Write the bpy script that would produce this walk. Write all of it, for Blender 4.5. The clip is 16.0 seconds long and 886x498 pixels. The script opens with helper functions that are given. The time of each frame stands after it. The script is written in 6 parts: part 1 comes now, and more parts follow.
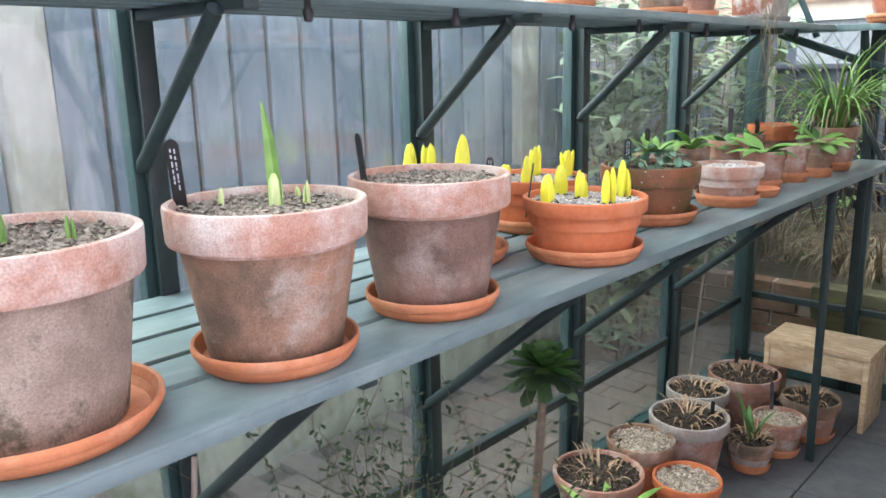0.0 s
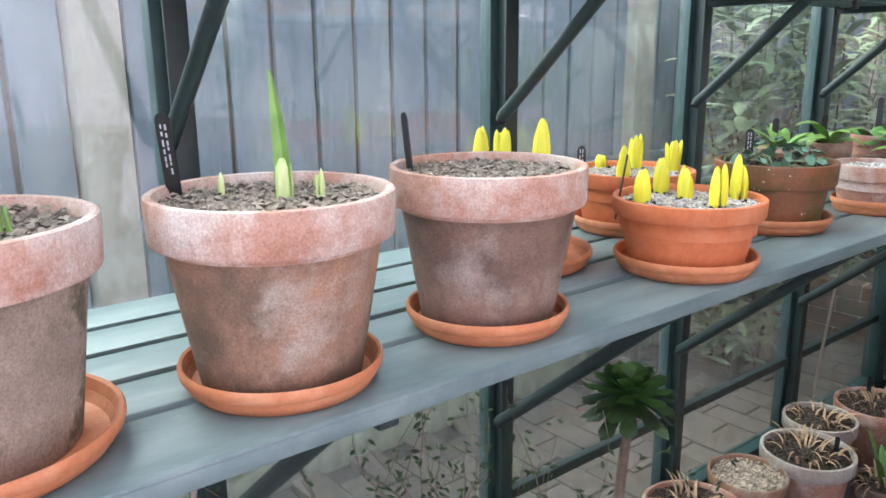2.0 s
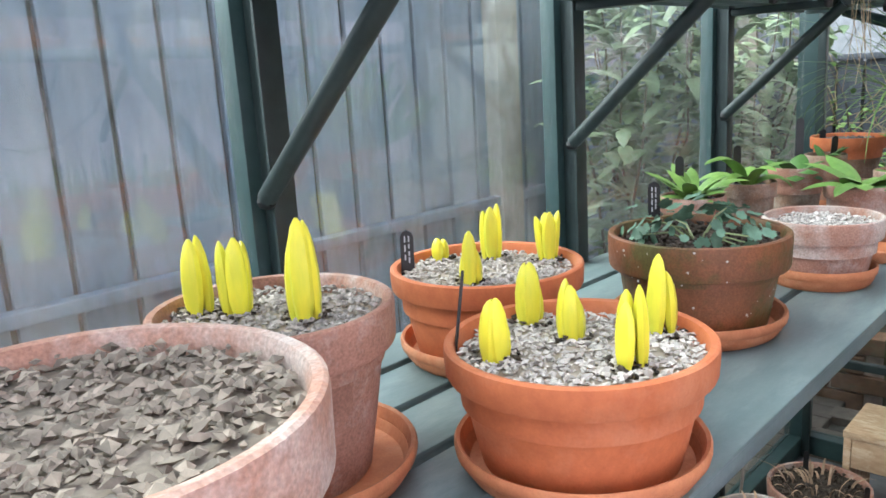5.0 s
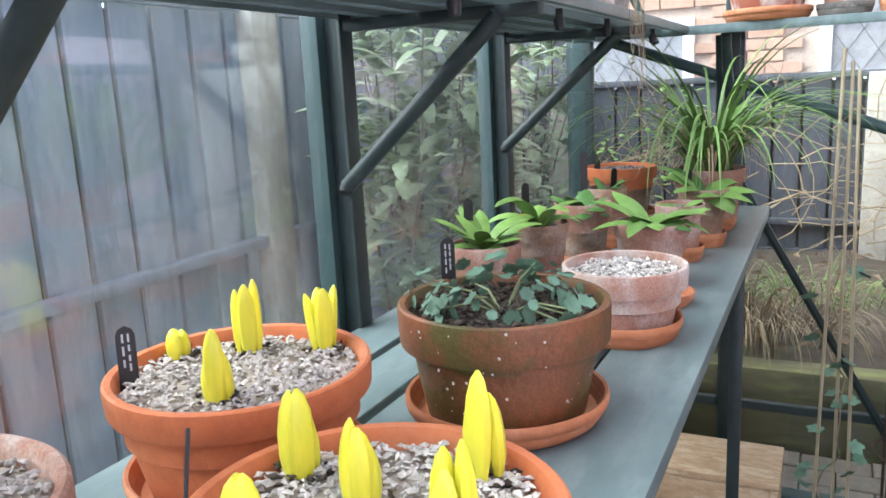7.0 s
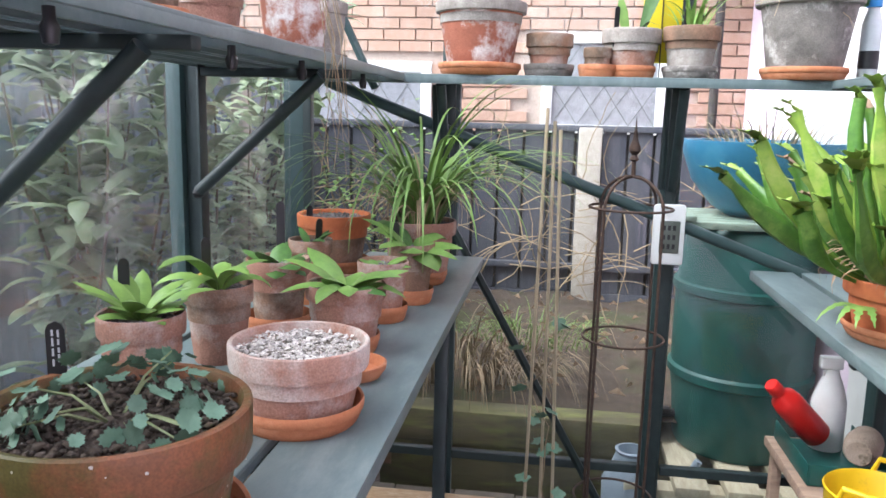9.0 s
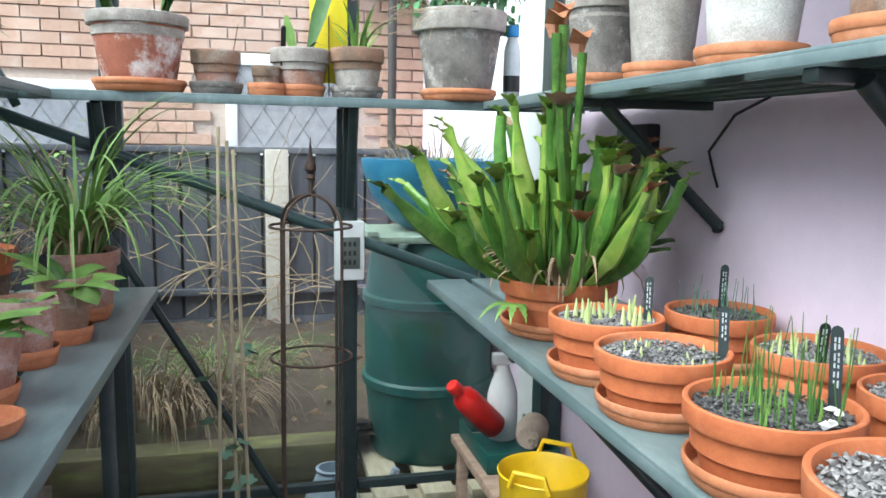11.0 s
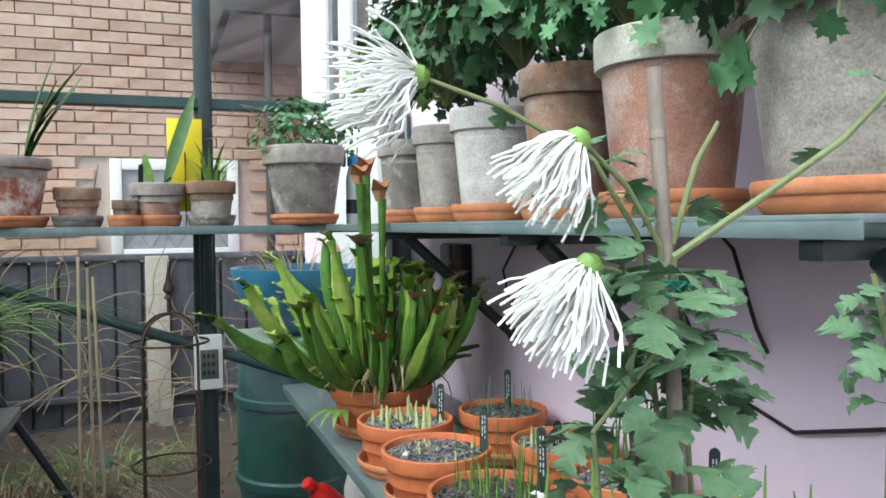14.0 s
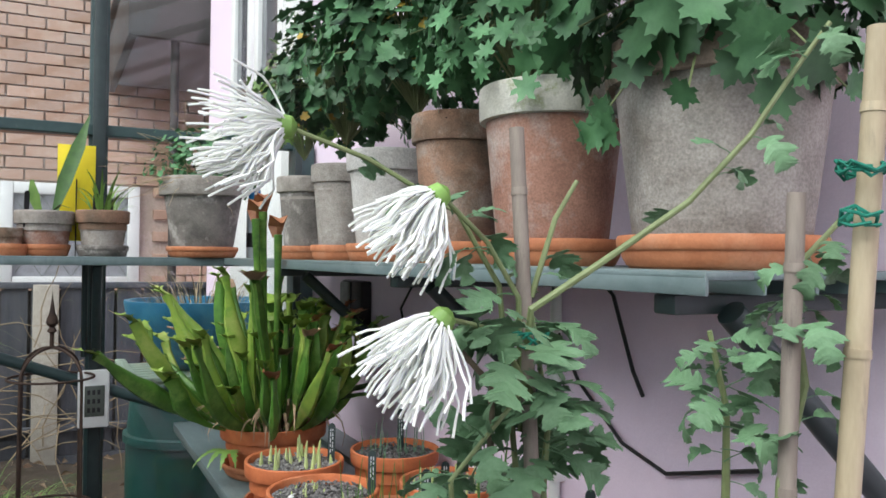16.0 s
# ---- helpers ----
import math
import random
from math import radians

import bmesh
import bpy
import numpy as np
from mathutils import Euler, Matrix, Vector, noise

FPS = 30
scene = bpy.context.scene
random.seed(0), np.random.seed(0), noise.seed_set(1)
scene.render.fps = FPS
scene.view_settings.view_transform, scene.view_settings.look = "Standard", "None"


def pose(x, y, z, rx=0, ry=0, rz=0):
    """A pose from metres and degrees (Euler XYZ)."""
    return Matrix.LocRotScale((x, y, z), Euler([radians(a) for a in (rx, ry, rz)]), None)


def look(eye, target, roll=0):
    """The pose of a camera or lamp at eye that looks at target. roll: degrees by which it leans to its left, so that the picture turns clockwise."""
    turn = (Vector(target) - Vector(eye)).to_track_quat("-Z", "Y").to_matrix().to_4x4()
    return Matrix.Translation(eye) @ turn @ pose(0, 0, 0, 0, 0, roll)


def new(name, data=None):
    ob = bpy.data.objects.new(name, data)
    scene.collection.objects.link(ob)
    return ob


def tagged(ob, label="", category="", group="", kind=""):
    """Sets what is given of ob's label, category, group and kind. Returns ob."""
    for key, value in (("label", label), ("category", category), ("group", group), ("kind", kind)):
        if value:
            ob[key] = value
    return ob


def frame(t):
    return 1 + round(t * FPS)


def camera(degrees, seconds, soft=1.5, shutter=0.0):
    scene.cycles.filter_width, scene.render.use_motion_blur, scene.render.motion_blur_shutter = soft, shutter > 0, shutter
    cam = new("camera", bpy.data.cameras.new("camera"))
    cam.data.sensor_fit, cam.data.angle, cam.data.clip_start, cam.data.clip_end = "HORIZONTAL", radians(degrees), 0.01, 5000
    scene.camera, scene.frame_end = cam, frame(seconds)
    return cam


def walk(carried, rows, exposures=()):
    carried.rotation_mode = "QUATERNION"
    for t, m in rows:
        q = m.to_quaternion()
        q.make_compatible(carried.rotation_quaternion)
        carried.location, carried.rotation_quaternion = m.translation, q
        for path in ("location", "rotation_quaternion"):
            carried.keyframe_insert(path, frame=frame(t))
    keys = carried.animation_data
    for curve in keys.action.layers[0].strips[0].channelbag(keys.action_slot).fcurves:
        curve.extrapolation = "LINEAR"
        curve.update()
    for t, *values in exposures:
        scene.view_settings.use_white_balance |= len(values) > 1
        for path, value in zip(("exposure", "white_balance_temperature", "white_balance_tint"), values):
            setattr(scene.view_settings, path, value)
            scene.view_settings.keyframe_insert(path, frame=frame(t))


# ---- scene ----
cam = camera(59.3, 16.0, soft=1.6)
PATH = [
    (0, (0.007, 0.096, 1.249), (-1.315, 1.529, 0.8), -1.4),
    (0.5, (-0.027, 0.109, 1.241), (-1.35, 1.54, 0.792), -1.9),
    (1, (-0.015, 0.129, 1.237), (-1.354, 1.536, 0.761), -2.3),
    (1.5, (-0.041, 0.203, 1.233), (-1.401, 1.583, 0.736), -0.3),
    (2, (-0.081, 0.287, 1.229), (-1.595, 1.502, 0.746), -0.5),
    (2.5, (-0.101, 0.396, 1.225), (-1.652, 1.558, 0.73), -0.3),
    (3, (-0.141, 0.459, 1.219), (-1.697, 1.602, 0.695), -1.3),
    (3.5, (-0.237, 0.509, 1.23), (-1.797, 1.64, 0.696), -3.3),
    (4, (-0.331, 0.56, 1.233), (-1.791, 1.843, 0.765), -4.5),
    (4.5, (-0.37, 0.644, 1.239), (-1.733, 2.038, 0.79), -3.8),
    (4.7, (-0.382, 0.7, 1.237), (-1.734, 2.106, 0.793), -3.6),
    (6.8, (-0.529, 0.94, 1.249), (-1.483, 2.655, 0.862), -3.3),
    (7, (-0.526, 0.956, 1.249), (-1.397, 2.709, 0.841), -2.9),
    (7.5, (-0.504, 0.995, 1.262), (-1.283, 2.791, 0.852), -1.9),
    (8, (-0.496, 1.028, 1.271), (-1.257, 2.846, 0.931), -0.7),
    (8.5, (-0.475, 1.063, 1.279), (-0.963, 2.973, 0.943), 0.7),
    (9, (-0.474, 1.116, 1.272), (-0.748, 3.067, 0.928), 1.4),
    (9.5, (-0.458, 1.137, 1.257), (-0.467, 3.118, 0.985), 1.4),
    (10, (-0.451, 1.141, 1.259), (-0.299, 3.121, 1.02), 1.4),
    (12.3, (-0.357, 1.078, 1.265), (0.364, 2.916, 0.948), 0.5),
    (12.5, (-0.346, 1.042, 1.275), (0.361, 2.889, 0.975), 0.2),
    (13, (-0.32, 0.962, 1.299), (0.345, 2.839, 1.114), -0.2),
    (13.5, (-0.331, 0.894, 1.327), (0.316, 2.784, 1.223), -0.9),
    (14, (-0.322, 0.865, 1.358), (0.374, 2.738, 1.295), -0.7),
    (14.5, (-0.308, 0.847, 1.371), (0.518, 2.668, 1.399), 0.2),
    (15, (-0.303, 0.84, 1.371), (0.535, 2.655, 1.408), 0.6),
    (15.5, (-0.298, 0.841, 1.371), (0.568, 2.644, 1.389), 1.0),
    (16, (-0.296, 0.845, 1.369), (0.605, 2.631, 1.392), 0.7),
]
EXPOSE = [(0.0, 2.3, 6150, -2), (4.5, 2.2, 6150, -2), (8.0, 2.3, 6050, 8), (9.0, 2.1, 6150, 11), (10.0, 1.95, 6000, 6), (12.5, 1.58, 6000, -3), (14.0, 1.22, 6200, 2), (16.0, 0.92, 6400, 6)]
walk(cam, [(t, look(eye, target, roll)) for t, eye, target, roll in PATH], EXPOSE)

# ---- world and light: a bright overcast day ----
world = bpy.data.worlds.new("world")
scene.world = world
world.use_nodes = True
wn = world.node_tree
sky = wn.nodes.new("ShaderNodeTexSky")
sky.sky_type = "NISHITA"
sky.sun_disc = False
sky.sun_elevation, sky.sun_rotation = radians(55), radians(245)
sky.air_density, sky.dust_density, sky.ozone_density = 1.0, 1.5, 1.0
hsv = wn.nodes.new("ShaderNodeHueSaturation")
hsv.inputs["Saturation"].default_value = 0.45
wn.links.new(sky.outputs[0], hsv.inputs["Color"])
wn.links.new(hsv.outputs[0], wn.nodes["Background"].inputs["Color"])
wn.nodes["Background"].inputs["Strength"].default_value = 0.15
sun_data = bpy.data.lights.new("sun", "SUN")
sun_data.energy, sun_data.angle, sun_data.color = 1.7, radians(60), (1.0, 0.98, 0.95)
sun = new("sun", sun_data)
sun.matrix_world = look((-4.2, -2.0, 6.0), (0, 0, 0.6))

# ---- materials ----
def mat(name, a, b=None, rough=0.6, scale=40.0, metal=0.0, bump=0.0, bscale=None, c=None, cscale=6.0, cmin=0.5, cmax=0.65, vary=0.0, spec=0.5, sub=0.0, stretch=None, speck=0.000):
    """Colour a mottled with b at a fine scale, patches of c at a coarse one, relief, and a shift from object to object."""
    m = bpy.data.materials.new(name)
    m.use_nodes = True
    nt, bs = m.node_tree, m.node_tree.nodes["Principled BSDF"]
    N, L = nt.nodes.new, nt.links.new
    bs.inputs["Roughness"].default_value, bs.inputs["Metallic"].default_value = rough, metal
    bs.inputs["Specular IOR Level"].default_value = spec
    co = N("ShaderNodeTexCoord")
    info = N("ShaderNodeObjectInfo")
    add = N("ShaderNodeVectorMath")
    add.operation = "ADD"
    mul = N("ShaderNodeVectorMath")
    mul.operation = "SCALE"
    comb = N("ShaderNodeCombineXYZ")
    for k in range(3):
        L(info.outputs["Random"], comb.inputs[k])
    L(comb.outputs[0], mul.inputs[0])
    mul.inputs["Scale"].default_value = 7.0
    src = co.outputs["Object"]
    if stretch:
        mp = N("ShaderNodeMapping")
        mp.inputs["Scale"].default_value = stretch
        L(src, mp.inputs["Vector"])
        src = mp.outputs[0]
    L(src, add.inputs[0])
    L(mul.outputs[0], add.inputs[1])
    n1 = N("ShaderNodeTexNoise")
    n1.inputs["Scale"].default_value, n1.inputs["Detail"].default_value, n1.inputs["Roughness"].default_value = scale, 6, 0.65
    L(add.outputs[0], n1.inputs["Vector"])
    r1 = N("ShaderNodeValToRGB")
    b = b or tuple(v * 0.75 for v in a)
    r1.color_ramp.elements[0].position, r1.color_ramp.elements[1].position = 0.36, 0.64
    r1.color_ramp.elements[0].color, r1.color_ramp.elements[1].color = (*b, 1), (*a, 1)
    L(n1.outputs["Fac"], r1.inputs[0])
    col = r1.outputs[0]
    if c:
        n2 = N("ShaderNodeTexNoise")
        n2.inputs["Scale"].default_value, n2.inputs["Detail"].default_value, n2.inputs["Roughness"].default_value = cscale, 8, 0.7
        L(add.outputs[0], n2.inputs["Vector"])
        r2 = N("ShaderNodeMapRange")
        r2.inputs["From Min"].default_value, r2.inputs["From Max"].default_value = cmin, cmax
        L(n2.outputs["Fac"], r2.inputs["Value"])
        mx = N("ShaderNodeMix")
        mx.data_type = "RGBA"
        L(r2.outputs[0], mx.inputs["Factor"])
        L(col, mx.inputs["A"])
        mx.inputs["B"].default_value = (*c, 1)
        col = mx.outputs["Result"]
    if vary:
        h = N("ShaderNodeHueSaturation")
        mr = N("ShaderNodeMapRange")
        mr.inputs["To Min"].default_value, mr.inputs["To Max"].default_value = 1 - vary, 1 + vary
        L(info.outputs["Random"], mr.inputs["Value"])
        geo = N("ShaderNodeNewGeometry")
        mi = N("ShaderNodeMapRange")
        mi.inputs["To Min"].default_value, mi.inputs["To Max"].default_value = 1 - vary, 1 + vary
        L(geo.outputs["Random Per Island"], mi.inputs["Value"])
        mm = N("ShaderNodeMath")
        mm.operation = "MULTIPLY"
        L(mr.outputs[0], mm.inputs[0])
        L(mi.outputs[0], mm.inputs[1])
        L(mm.outputs[0], h.inputs["Value"])
        L(col, h.inputs["Color"])
        col = h.outputs[0]
    if speck:
        n4 = N("ShaderNodeTexNoise")
        n4.inputs["Scale"].default_value, n4.inputs["Detail"].default_value = max(420.0, scale * 5), 4
        L(co.outputs["Object"], n4.inputs["Vector"])
        m4 = N("ShaderNodeMapRange")
        m4.inputs["From Min"].default_value, m4.inputs["From Max"].default_value = 0.3, 0.7
        m4.inputs["To Min"].default_value, m4.inputs["To Max"].default_value = 1 - speck, 1 + speck
        h4 = N("ShaderNodeHueSaturation")
        L(n4.outputs["Fac"], m4.inputs["Value"])
        L(m4.outputs[0], h4.inputs["Value"])
        L(col, h4.inputs["Color"])
        col = h4.outputs[0]
    L(col, bs.inputs["Base Color"])
    if bump:
        bp = N("ShaderNodeBump")
        bp.inputs["Strength"].default_value, bp.inputs["Distance"].default_value = bump, 0.004
        if bscale:
            n3 = N("ShaderNodeTexNoise")
            n3.inputs["Scale"].default_value, n3.inputs["Detail"].default_value = bscale, 5
            L(add.outputs[0], n3.inputs["Vector"])
            L(n3.outputs["Fac"], bp.inputs["Height"])
        else:
            L(n1.outputs["Fac"], bp.inputs["Height"])
        L(bp.outputs[0], bs.inputs["Normal"])
    if sub:
        bs.inputs["Transmission Weight"].default_value = 0.0
        bs.inputs["Subsurface Weight"].default_value = sub
        bs.inputs["Subsurface Radius"].default_value = (0.006, 0.006, 0.003)
    return m


def glass_mat(name, dirt_haze, shine):
    """Clear pane with weak reflections and a film of dust and dried drips, thickened for haze."""
    m = bpy.data.materials.new(name)
    m.use_nodes = True
    nt = m.node_tree
    N, L = nt.nodes.new, nt.links.new
    out = nt.nodes["Material Output"]
    nt.nodes.remove(nt.nodes["Principled BSDF"])
    tr, gl, df = N("ShaderNodeBsdfTransparent"), N("ShaderNodeBsdfGlossy"), N("ShaderNodeBsdfDiffuse")
    tr.inputs[0].default_value = (0.97, 0.985, 0.98, 1)
    gl.inputs["Roughness"].default_value = 0.02
    df.inputs[0].default_value = (0.75, 0.78, 0.76, 1)
    a, b = N("ShaderNodeMixShader"), N("ShaderNodeMixShader")
    a.inputs[0].default_value = shine
    L(tr.outputs[0], a.inputs[1])
    L(gl.outputs[0], a.inputs[2])
    co, mp, n = N("ShaderNodeTexCoord"), N("ShaderNodeMapping"), N("ShaderNodeTexNoise")
    mp.inputs["Scale"].default_value = (9, 9, 2.2)
    n.inputs["Scale"].default_value, n.inputs["Detail"].default_value, n.inputs["Roughness"].default_value = 2.2, 9, 0.72
    L(co.outputs["Object"], mp.inputs[0])
    L(mp.outputs[0], n.inputs["Vector"])
    mr = N("ShaderNodeMapRange")
    mr.inputs["From Min"].default_value, mr.inputs["From Max"].default_value = 0.42, 0.8
    mr.inputs["To Min"].default_value, mr.inputs["To Max"].default_value = dirt_haze * 0.35, dirt_haze * 2.6
    L(n.outputs["Fac"], mr.inputs[0])
    L(mr.outputs[0], b.inputs[0])
    L(a.outputs[0], b.inputs[1])
    L(df.outputs[0], b.inputs[2])
    L(b.outputs[0], out.inputs[0])
    return m


ALU = mat("green_paint", (0.04, 0.075, 0.075), (0.03, 0.058, 0.06), rough=0.42, scale=25, c=(0.10, 0.13, 0.12), cscale=18, cmin=0.62, cmax=0.8, bump=0.05)
ALU_DARK = mat("green_paint_dark_tone", (0.022, 0.036, 0.036), (0.014, 0.024, 0.025), rough=0.45, scale=30, c=(0.06, 0.08, 0.075), cscale=25, cmin=0.62, cmax=0.8)
SLAT = mat("grey_green_slat", (0.15, 0.20, 0.205), (0.115, 0.16, 0.165), rough=0.38, scale=14, c=(0.23, 0.28, 0.28), cscale=9, cmin=0.5, cmax=0.78, bump=0.06, bscale=160, stretch=(2.5, 0.7, 1))
BLACK = mat("black_plastic", (0.012, 0.012, 0.014), rough=0.45)
INK = mat("white_ink", (0.55, 0.57, 0.6), rough=0.6)
TERRA = mat("terracotta", (0.56, 0.165, 0.06), (0.47, 0.13, 0.048), rough=0.72, scale=55, c=(0.60, 0.24, 0.12), cscale=9, cmin=0.52, cmax=0.75, bump=0.12, bscale=220, vary=0.06, speck=0.040)
SAUCER = mat("terracotta_saucer", (0.52, 0.20, 0.09), (0.43, 0.15, 0.066), rough=0.75, scale=45, c=(0.58, 0.29, 0.17), cscale=14, cmin=0.5, cmax=0.75, bump=0.12, bscale=200, vary=0.08, speck=0.060)
AGED = mat("aged_terracotta", (0.33, 0.185, 0.12), (0.12, 0.085, 0.058), rough=0.85, scale=9, c=(0.38, 0.335, 0.29), cscale=13, cmin=0.5, cmax=0.74, bump=0.35, bscale=120, speck=0.22)
PINKISH = mat("limed_terracotta", (0.38, 0.20, 0.145), (0.27, 0.135, 0.095), rough=0.85, scale=18, c=(0.48, 0.41, 0.37), cscale=14, cmin=0.48, cmax=0.7, bump=0.35, bscale=140, vary=0.06, speck=0.22)
RIMPINK = mat("limed_rim", (0.45, 0.27, 0.205), (0.36, 0.18, 0.125), rough=0.85, scale=16, c=(0.57, 0.51, 0.465), cscale=11, cmin=0.42, cmax=0.68, bump=0.35, bscale=150, speck=0.22)
BUFF = mat("buff_aged_clay", (0.37, 0.295, 0.24), (0.20, 0.15, 0.115), rough=0.9, scale=10, c=(0.11, 0.095, 0.065), cscale=11, cmin=0.53, cmax=0.61, bump=0.45, bscale=90, speck=0.22)
PURPLE = mat("dull_brown_clay", (0.23, 0.14, 0.105), (0.095, 0.062, 0.048), rough=0.82, scale=10, c=(0.31, 0.255, 0.22), cscale=12, cmin=0.52, cmax=0.74, bump=0.3, bscale=120, speck=0.22)
MOSSPOT = mat("wet_brown_mossy_clay", (0.24, 0.085, 0.035), (0.12, 0.055, 0.022), rough=0.5, scale=12, c=(0.085, 0.075, 0.02), cscale=9, cmin=0.46, cmax=0.6, bump=0.3, bscale=110, speck=0.22)
GREY = mat("grey_weathered_clay", (0.41, 0.375, 0.34), (0.26, 0.23, 0.205), rough=0.92, scale=26, c=(0.27, 0.20, 0.165), cscale=9, cmin=0.54, cmax=0.72, bump=0.45, bscale=130, speck=0.22)
WHITECLAY = mat("limewashed_clay", (0.62, 0.60, 0.57), (0.47, 0.44, 0.41), rough=0.92, scale=22, c=(0.36, 0.33, 0.29), cscale=8, cmin=0.55, cmax=0.74, bump=0.4, bscale=140, speck=0.22)
MOSSYRIM = mat("mossy_white_rim", (0.60, 0.59, 0.53), (0.46, 0.45, 0.38), rough=0.92, scale=22, c=(0.22, 0.27, 0.09), cscale=16, cmin=0.54, cmax=0.66, bump=0.4, bscale=140, speck=0.125)
DARKCLAY = mat("blackened_clay", (0.24, 0.215, 0.195), (0.11, 0.10, 0.09), rough=0.9, scale=16, c=(0.45, 0.42, 0.39), cscale=14, cmin=0.52, cmax=0.64, bump=0.4, bscale=110, speck=0.22)
PATCHY = mat("red_clay_with_lime", (0.37, 0.125, 0.075), (0.29, 0.10, 0.06), rough=0.85, scale=22, c=(0.66, 0.61, 0.58), cscale=7, cmin=0.5, cmax=0.6, bump=0.35, bscale=140, speck=0.125)
GRAVEL = mat("grey_gravel", (0.39, 0.325, 0.26), (0.21, 0.175, 0.14), rough=0.85, scale=60, vary=0.42, bump=0.2)
GRIT = mat("pale_grit", (0.56, 0.52, 0.48), (0.38, 0.34, 0.31), rough=0.85, scale=60, vary=0.32, bump=0.2)
SLATEY = mat("dark_grit", (0.20, 0.19, 0.185), (0.10, 0.095, 0.095), rough=0.8, scale=60, vary=0.5, bump=0.2)
SOIL = mat("soil", (0.075, 0.055, 0.04), (0.035, 0.026, 0.02), rough=0.95, scale=70, bump=0.8, vary=0.3)
YELLOW = mat("etiolated_shoot", (0.78, 0.70, 0.05), (0.62, 0.62, 0.05), rough=0.42, scale=26, stretch=(3, 3, 0.5), sub=0.15, vary=0.08)
SHEATH = mat("pale_green_shoot", (0.55, 0.60, 0.30), (0.38, 0.47, 0.17), rough=0.45, scale=40, stretch=(3, 3, 0.5), vary=0.15)
LEAF = mat("leaf_green", (0.085, 0.19, 0.04), (0.055, 0.13, 0.03), rough=0.48, scale=45, vary=0.22, bump=0.15)
LEAF_BLUE = mat("glaucous_leaf", (0.13, 0.23, 0.155), (0.085, 0.165, 0.105), rough=0.6, scale=50, vary=0.22, bump=0.15)
LEAF_MUM = mat("chrysanthemum_leaf", (0.13, 0.235, 0.125), (0.085, 0.17, 0.08), rough=0.62, scale=60, vary=0.18, bump=0.2)
LEAF_LIGHT = mat("light_green_leaf", (0.20, 0.34, 0.075), (0.14, 0.26, 0.055), rough=0.48, scale=45, vary=0.2, bump=0.15)
LEAF_DARK = mat("dark_rosette_leaf", (0.045, 0.085, 0.025), (0.02, 0.035, 0.02), rough=0.4, scale=30, vary=0.35)
LEAF_PEL = mat("pelargonium_leaf", (0.075, 0.185, 0.075), (0.045, 0.125, 0.05), rough=0.55, scale=50, vary=0.3, bump=0.2)
LEAF_YEL = mat("yellowing_leaf", (0.50, 0.38, 0.04), (0.36, 0.20, 0.03), rough=0.55, scale=40, vary=0.2)
PITCHER = mat("pitcher_green", (0.095, 0.215, 0.035), (0.05, 0.13, 0.022), rough=0.35, scale=30, c=(0.22, 0.34, 0.08), cscale=16, cmin=0.52, cmax=0.7, vary=0.28)
PITCHER_PALE = mat("pitcher_yellow_green", (0.26, 0.36, 0.06), (0.15, 0.27, 0.045), rough=0.38, scale=30, c=(0.36, 0.40, 0.12), cscale=14, cmin=0.5, cmax=0.7, vary=0.2)
PITCHRED = mat("pitcher_hood_red", (0.30, 0.10, 0.05), (0.42, 0.20, 0.10), rough=0.45, scale=50)
STALK = mat("stalk_green", (0.22, 0.27, 0.12), (0.16, 0.19, 0.08), rough=0.55, scale=50)
WOODY = mat("woody_stem", (0.16, 0.12, 0.085), (0.10, 0.075, 0.055), rough=0.8, scale=60, bump=0.4)
DRY = mat("dry_grass", (0.38, 0.29, 0.18), (0.24, 0.18, 0.11), rough=0.8, scale=40, vary=0.3)
DEADLEAF = mat("dead_leaf", (0.38, 0.27, 0.18), (0.25, 0.16, 0.10), rough=0.85, scale=40, vary=0.3)
PETAL = mat("white_petal", (0.86, 0.87, 0.84), (0.80, 0.82, 0.78), rough=0.5, scale=40, sub=0.1)
CANE = mat("bamboo_cane", (0.46, 0.38, 0.26), (0.36, 0.29, 0.19), rough=0.6, scale=30, c=(0.20, 0.17, 0.13), cscale=25, cmin=0.55, cmax=0.75, stretch=(3, 3, 0.5), vary=0.1)
CANE_OLD = mat("grey_old_cane", (0.31, 0.26, 0.22), (0.22, 0.18, 0.155), rough=0.75, scale=40, c=(0.10, 0.08, 0.07), cscale=30, cmin=0.58, cmax=0.72, stretch=(3, 3, 0.5))
TWINE = mat("green_twine", (0.015, 0.22, 0.15), (0.01, 0.15, 0.10), rough=0.8, scale=200, bump=0.5)
PINKWALL = mat("pink_render", (0.83, 0.69, 0.81), (0.80, 0.66, 0.78), rough=0.9, scale=30, c=(0.77, 0.63, 0.75), cscale=3, cmin=0.48, cmax=0.75, bump=0.15, bscale=180, speck=0.025)
FENCE = mat("slate_blue_fence_paint", (0.215, 0.27, 0.35), (0.165, 0.21, 0.28), rough=0.75, scale=30, c=(0.28, 0.32, 0.38), cscale=5, cmin=0.45, cmax=0.75, bump=0.3, stretch=(2, 2, 0.3), vary=0.06, speck=0.060)
# Darker tone of the side fence's slate blue, for the end fence.
FENCE_DARK = mat("dark_slate_fence", (0.075, 0.08, 0.10), (0.05, 0.054, 0.07), rough=0.8, scale=30, c=(0.10, 0.10, 0.11), cscale=5, cmin=0.45, cmax=0.75, bump=0.3, stretch=(2, 2, 0.3))
CONCRETE = mat("concrete", (0.46, 0.42, 0.36), (0.37, 0.335, 0.285), rough=0.9, scale=70, c=(0.55, 0.51, 0.45), cscale=9, cmin=0.5, cmax=0.7, bump=0.3, speck=0.150)
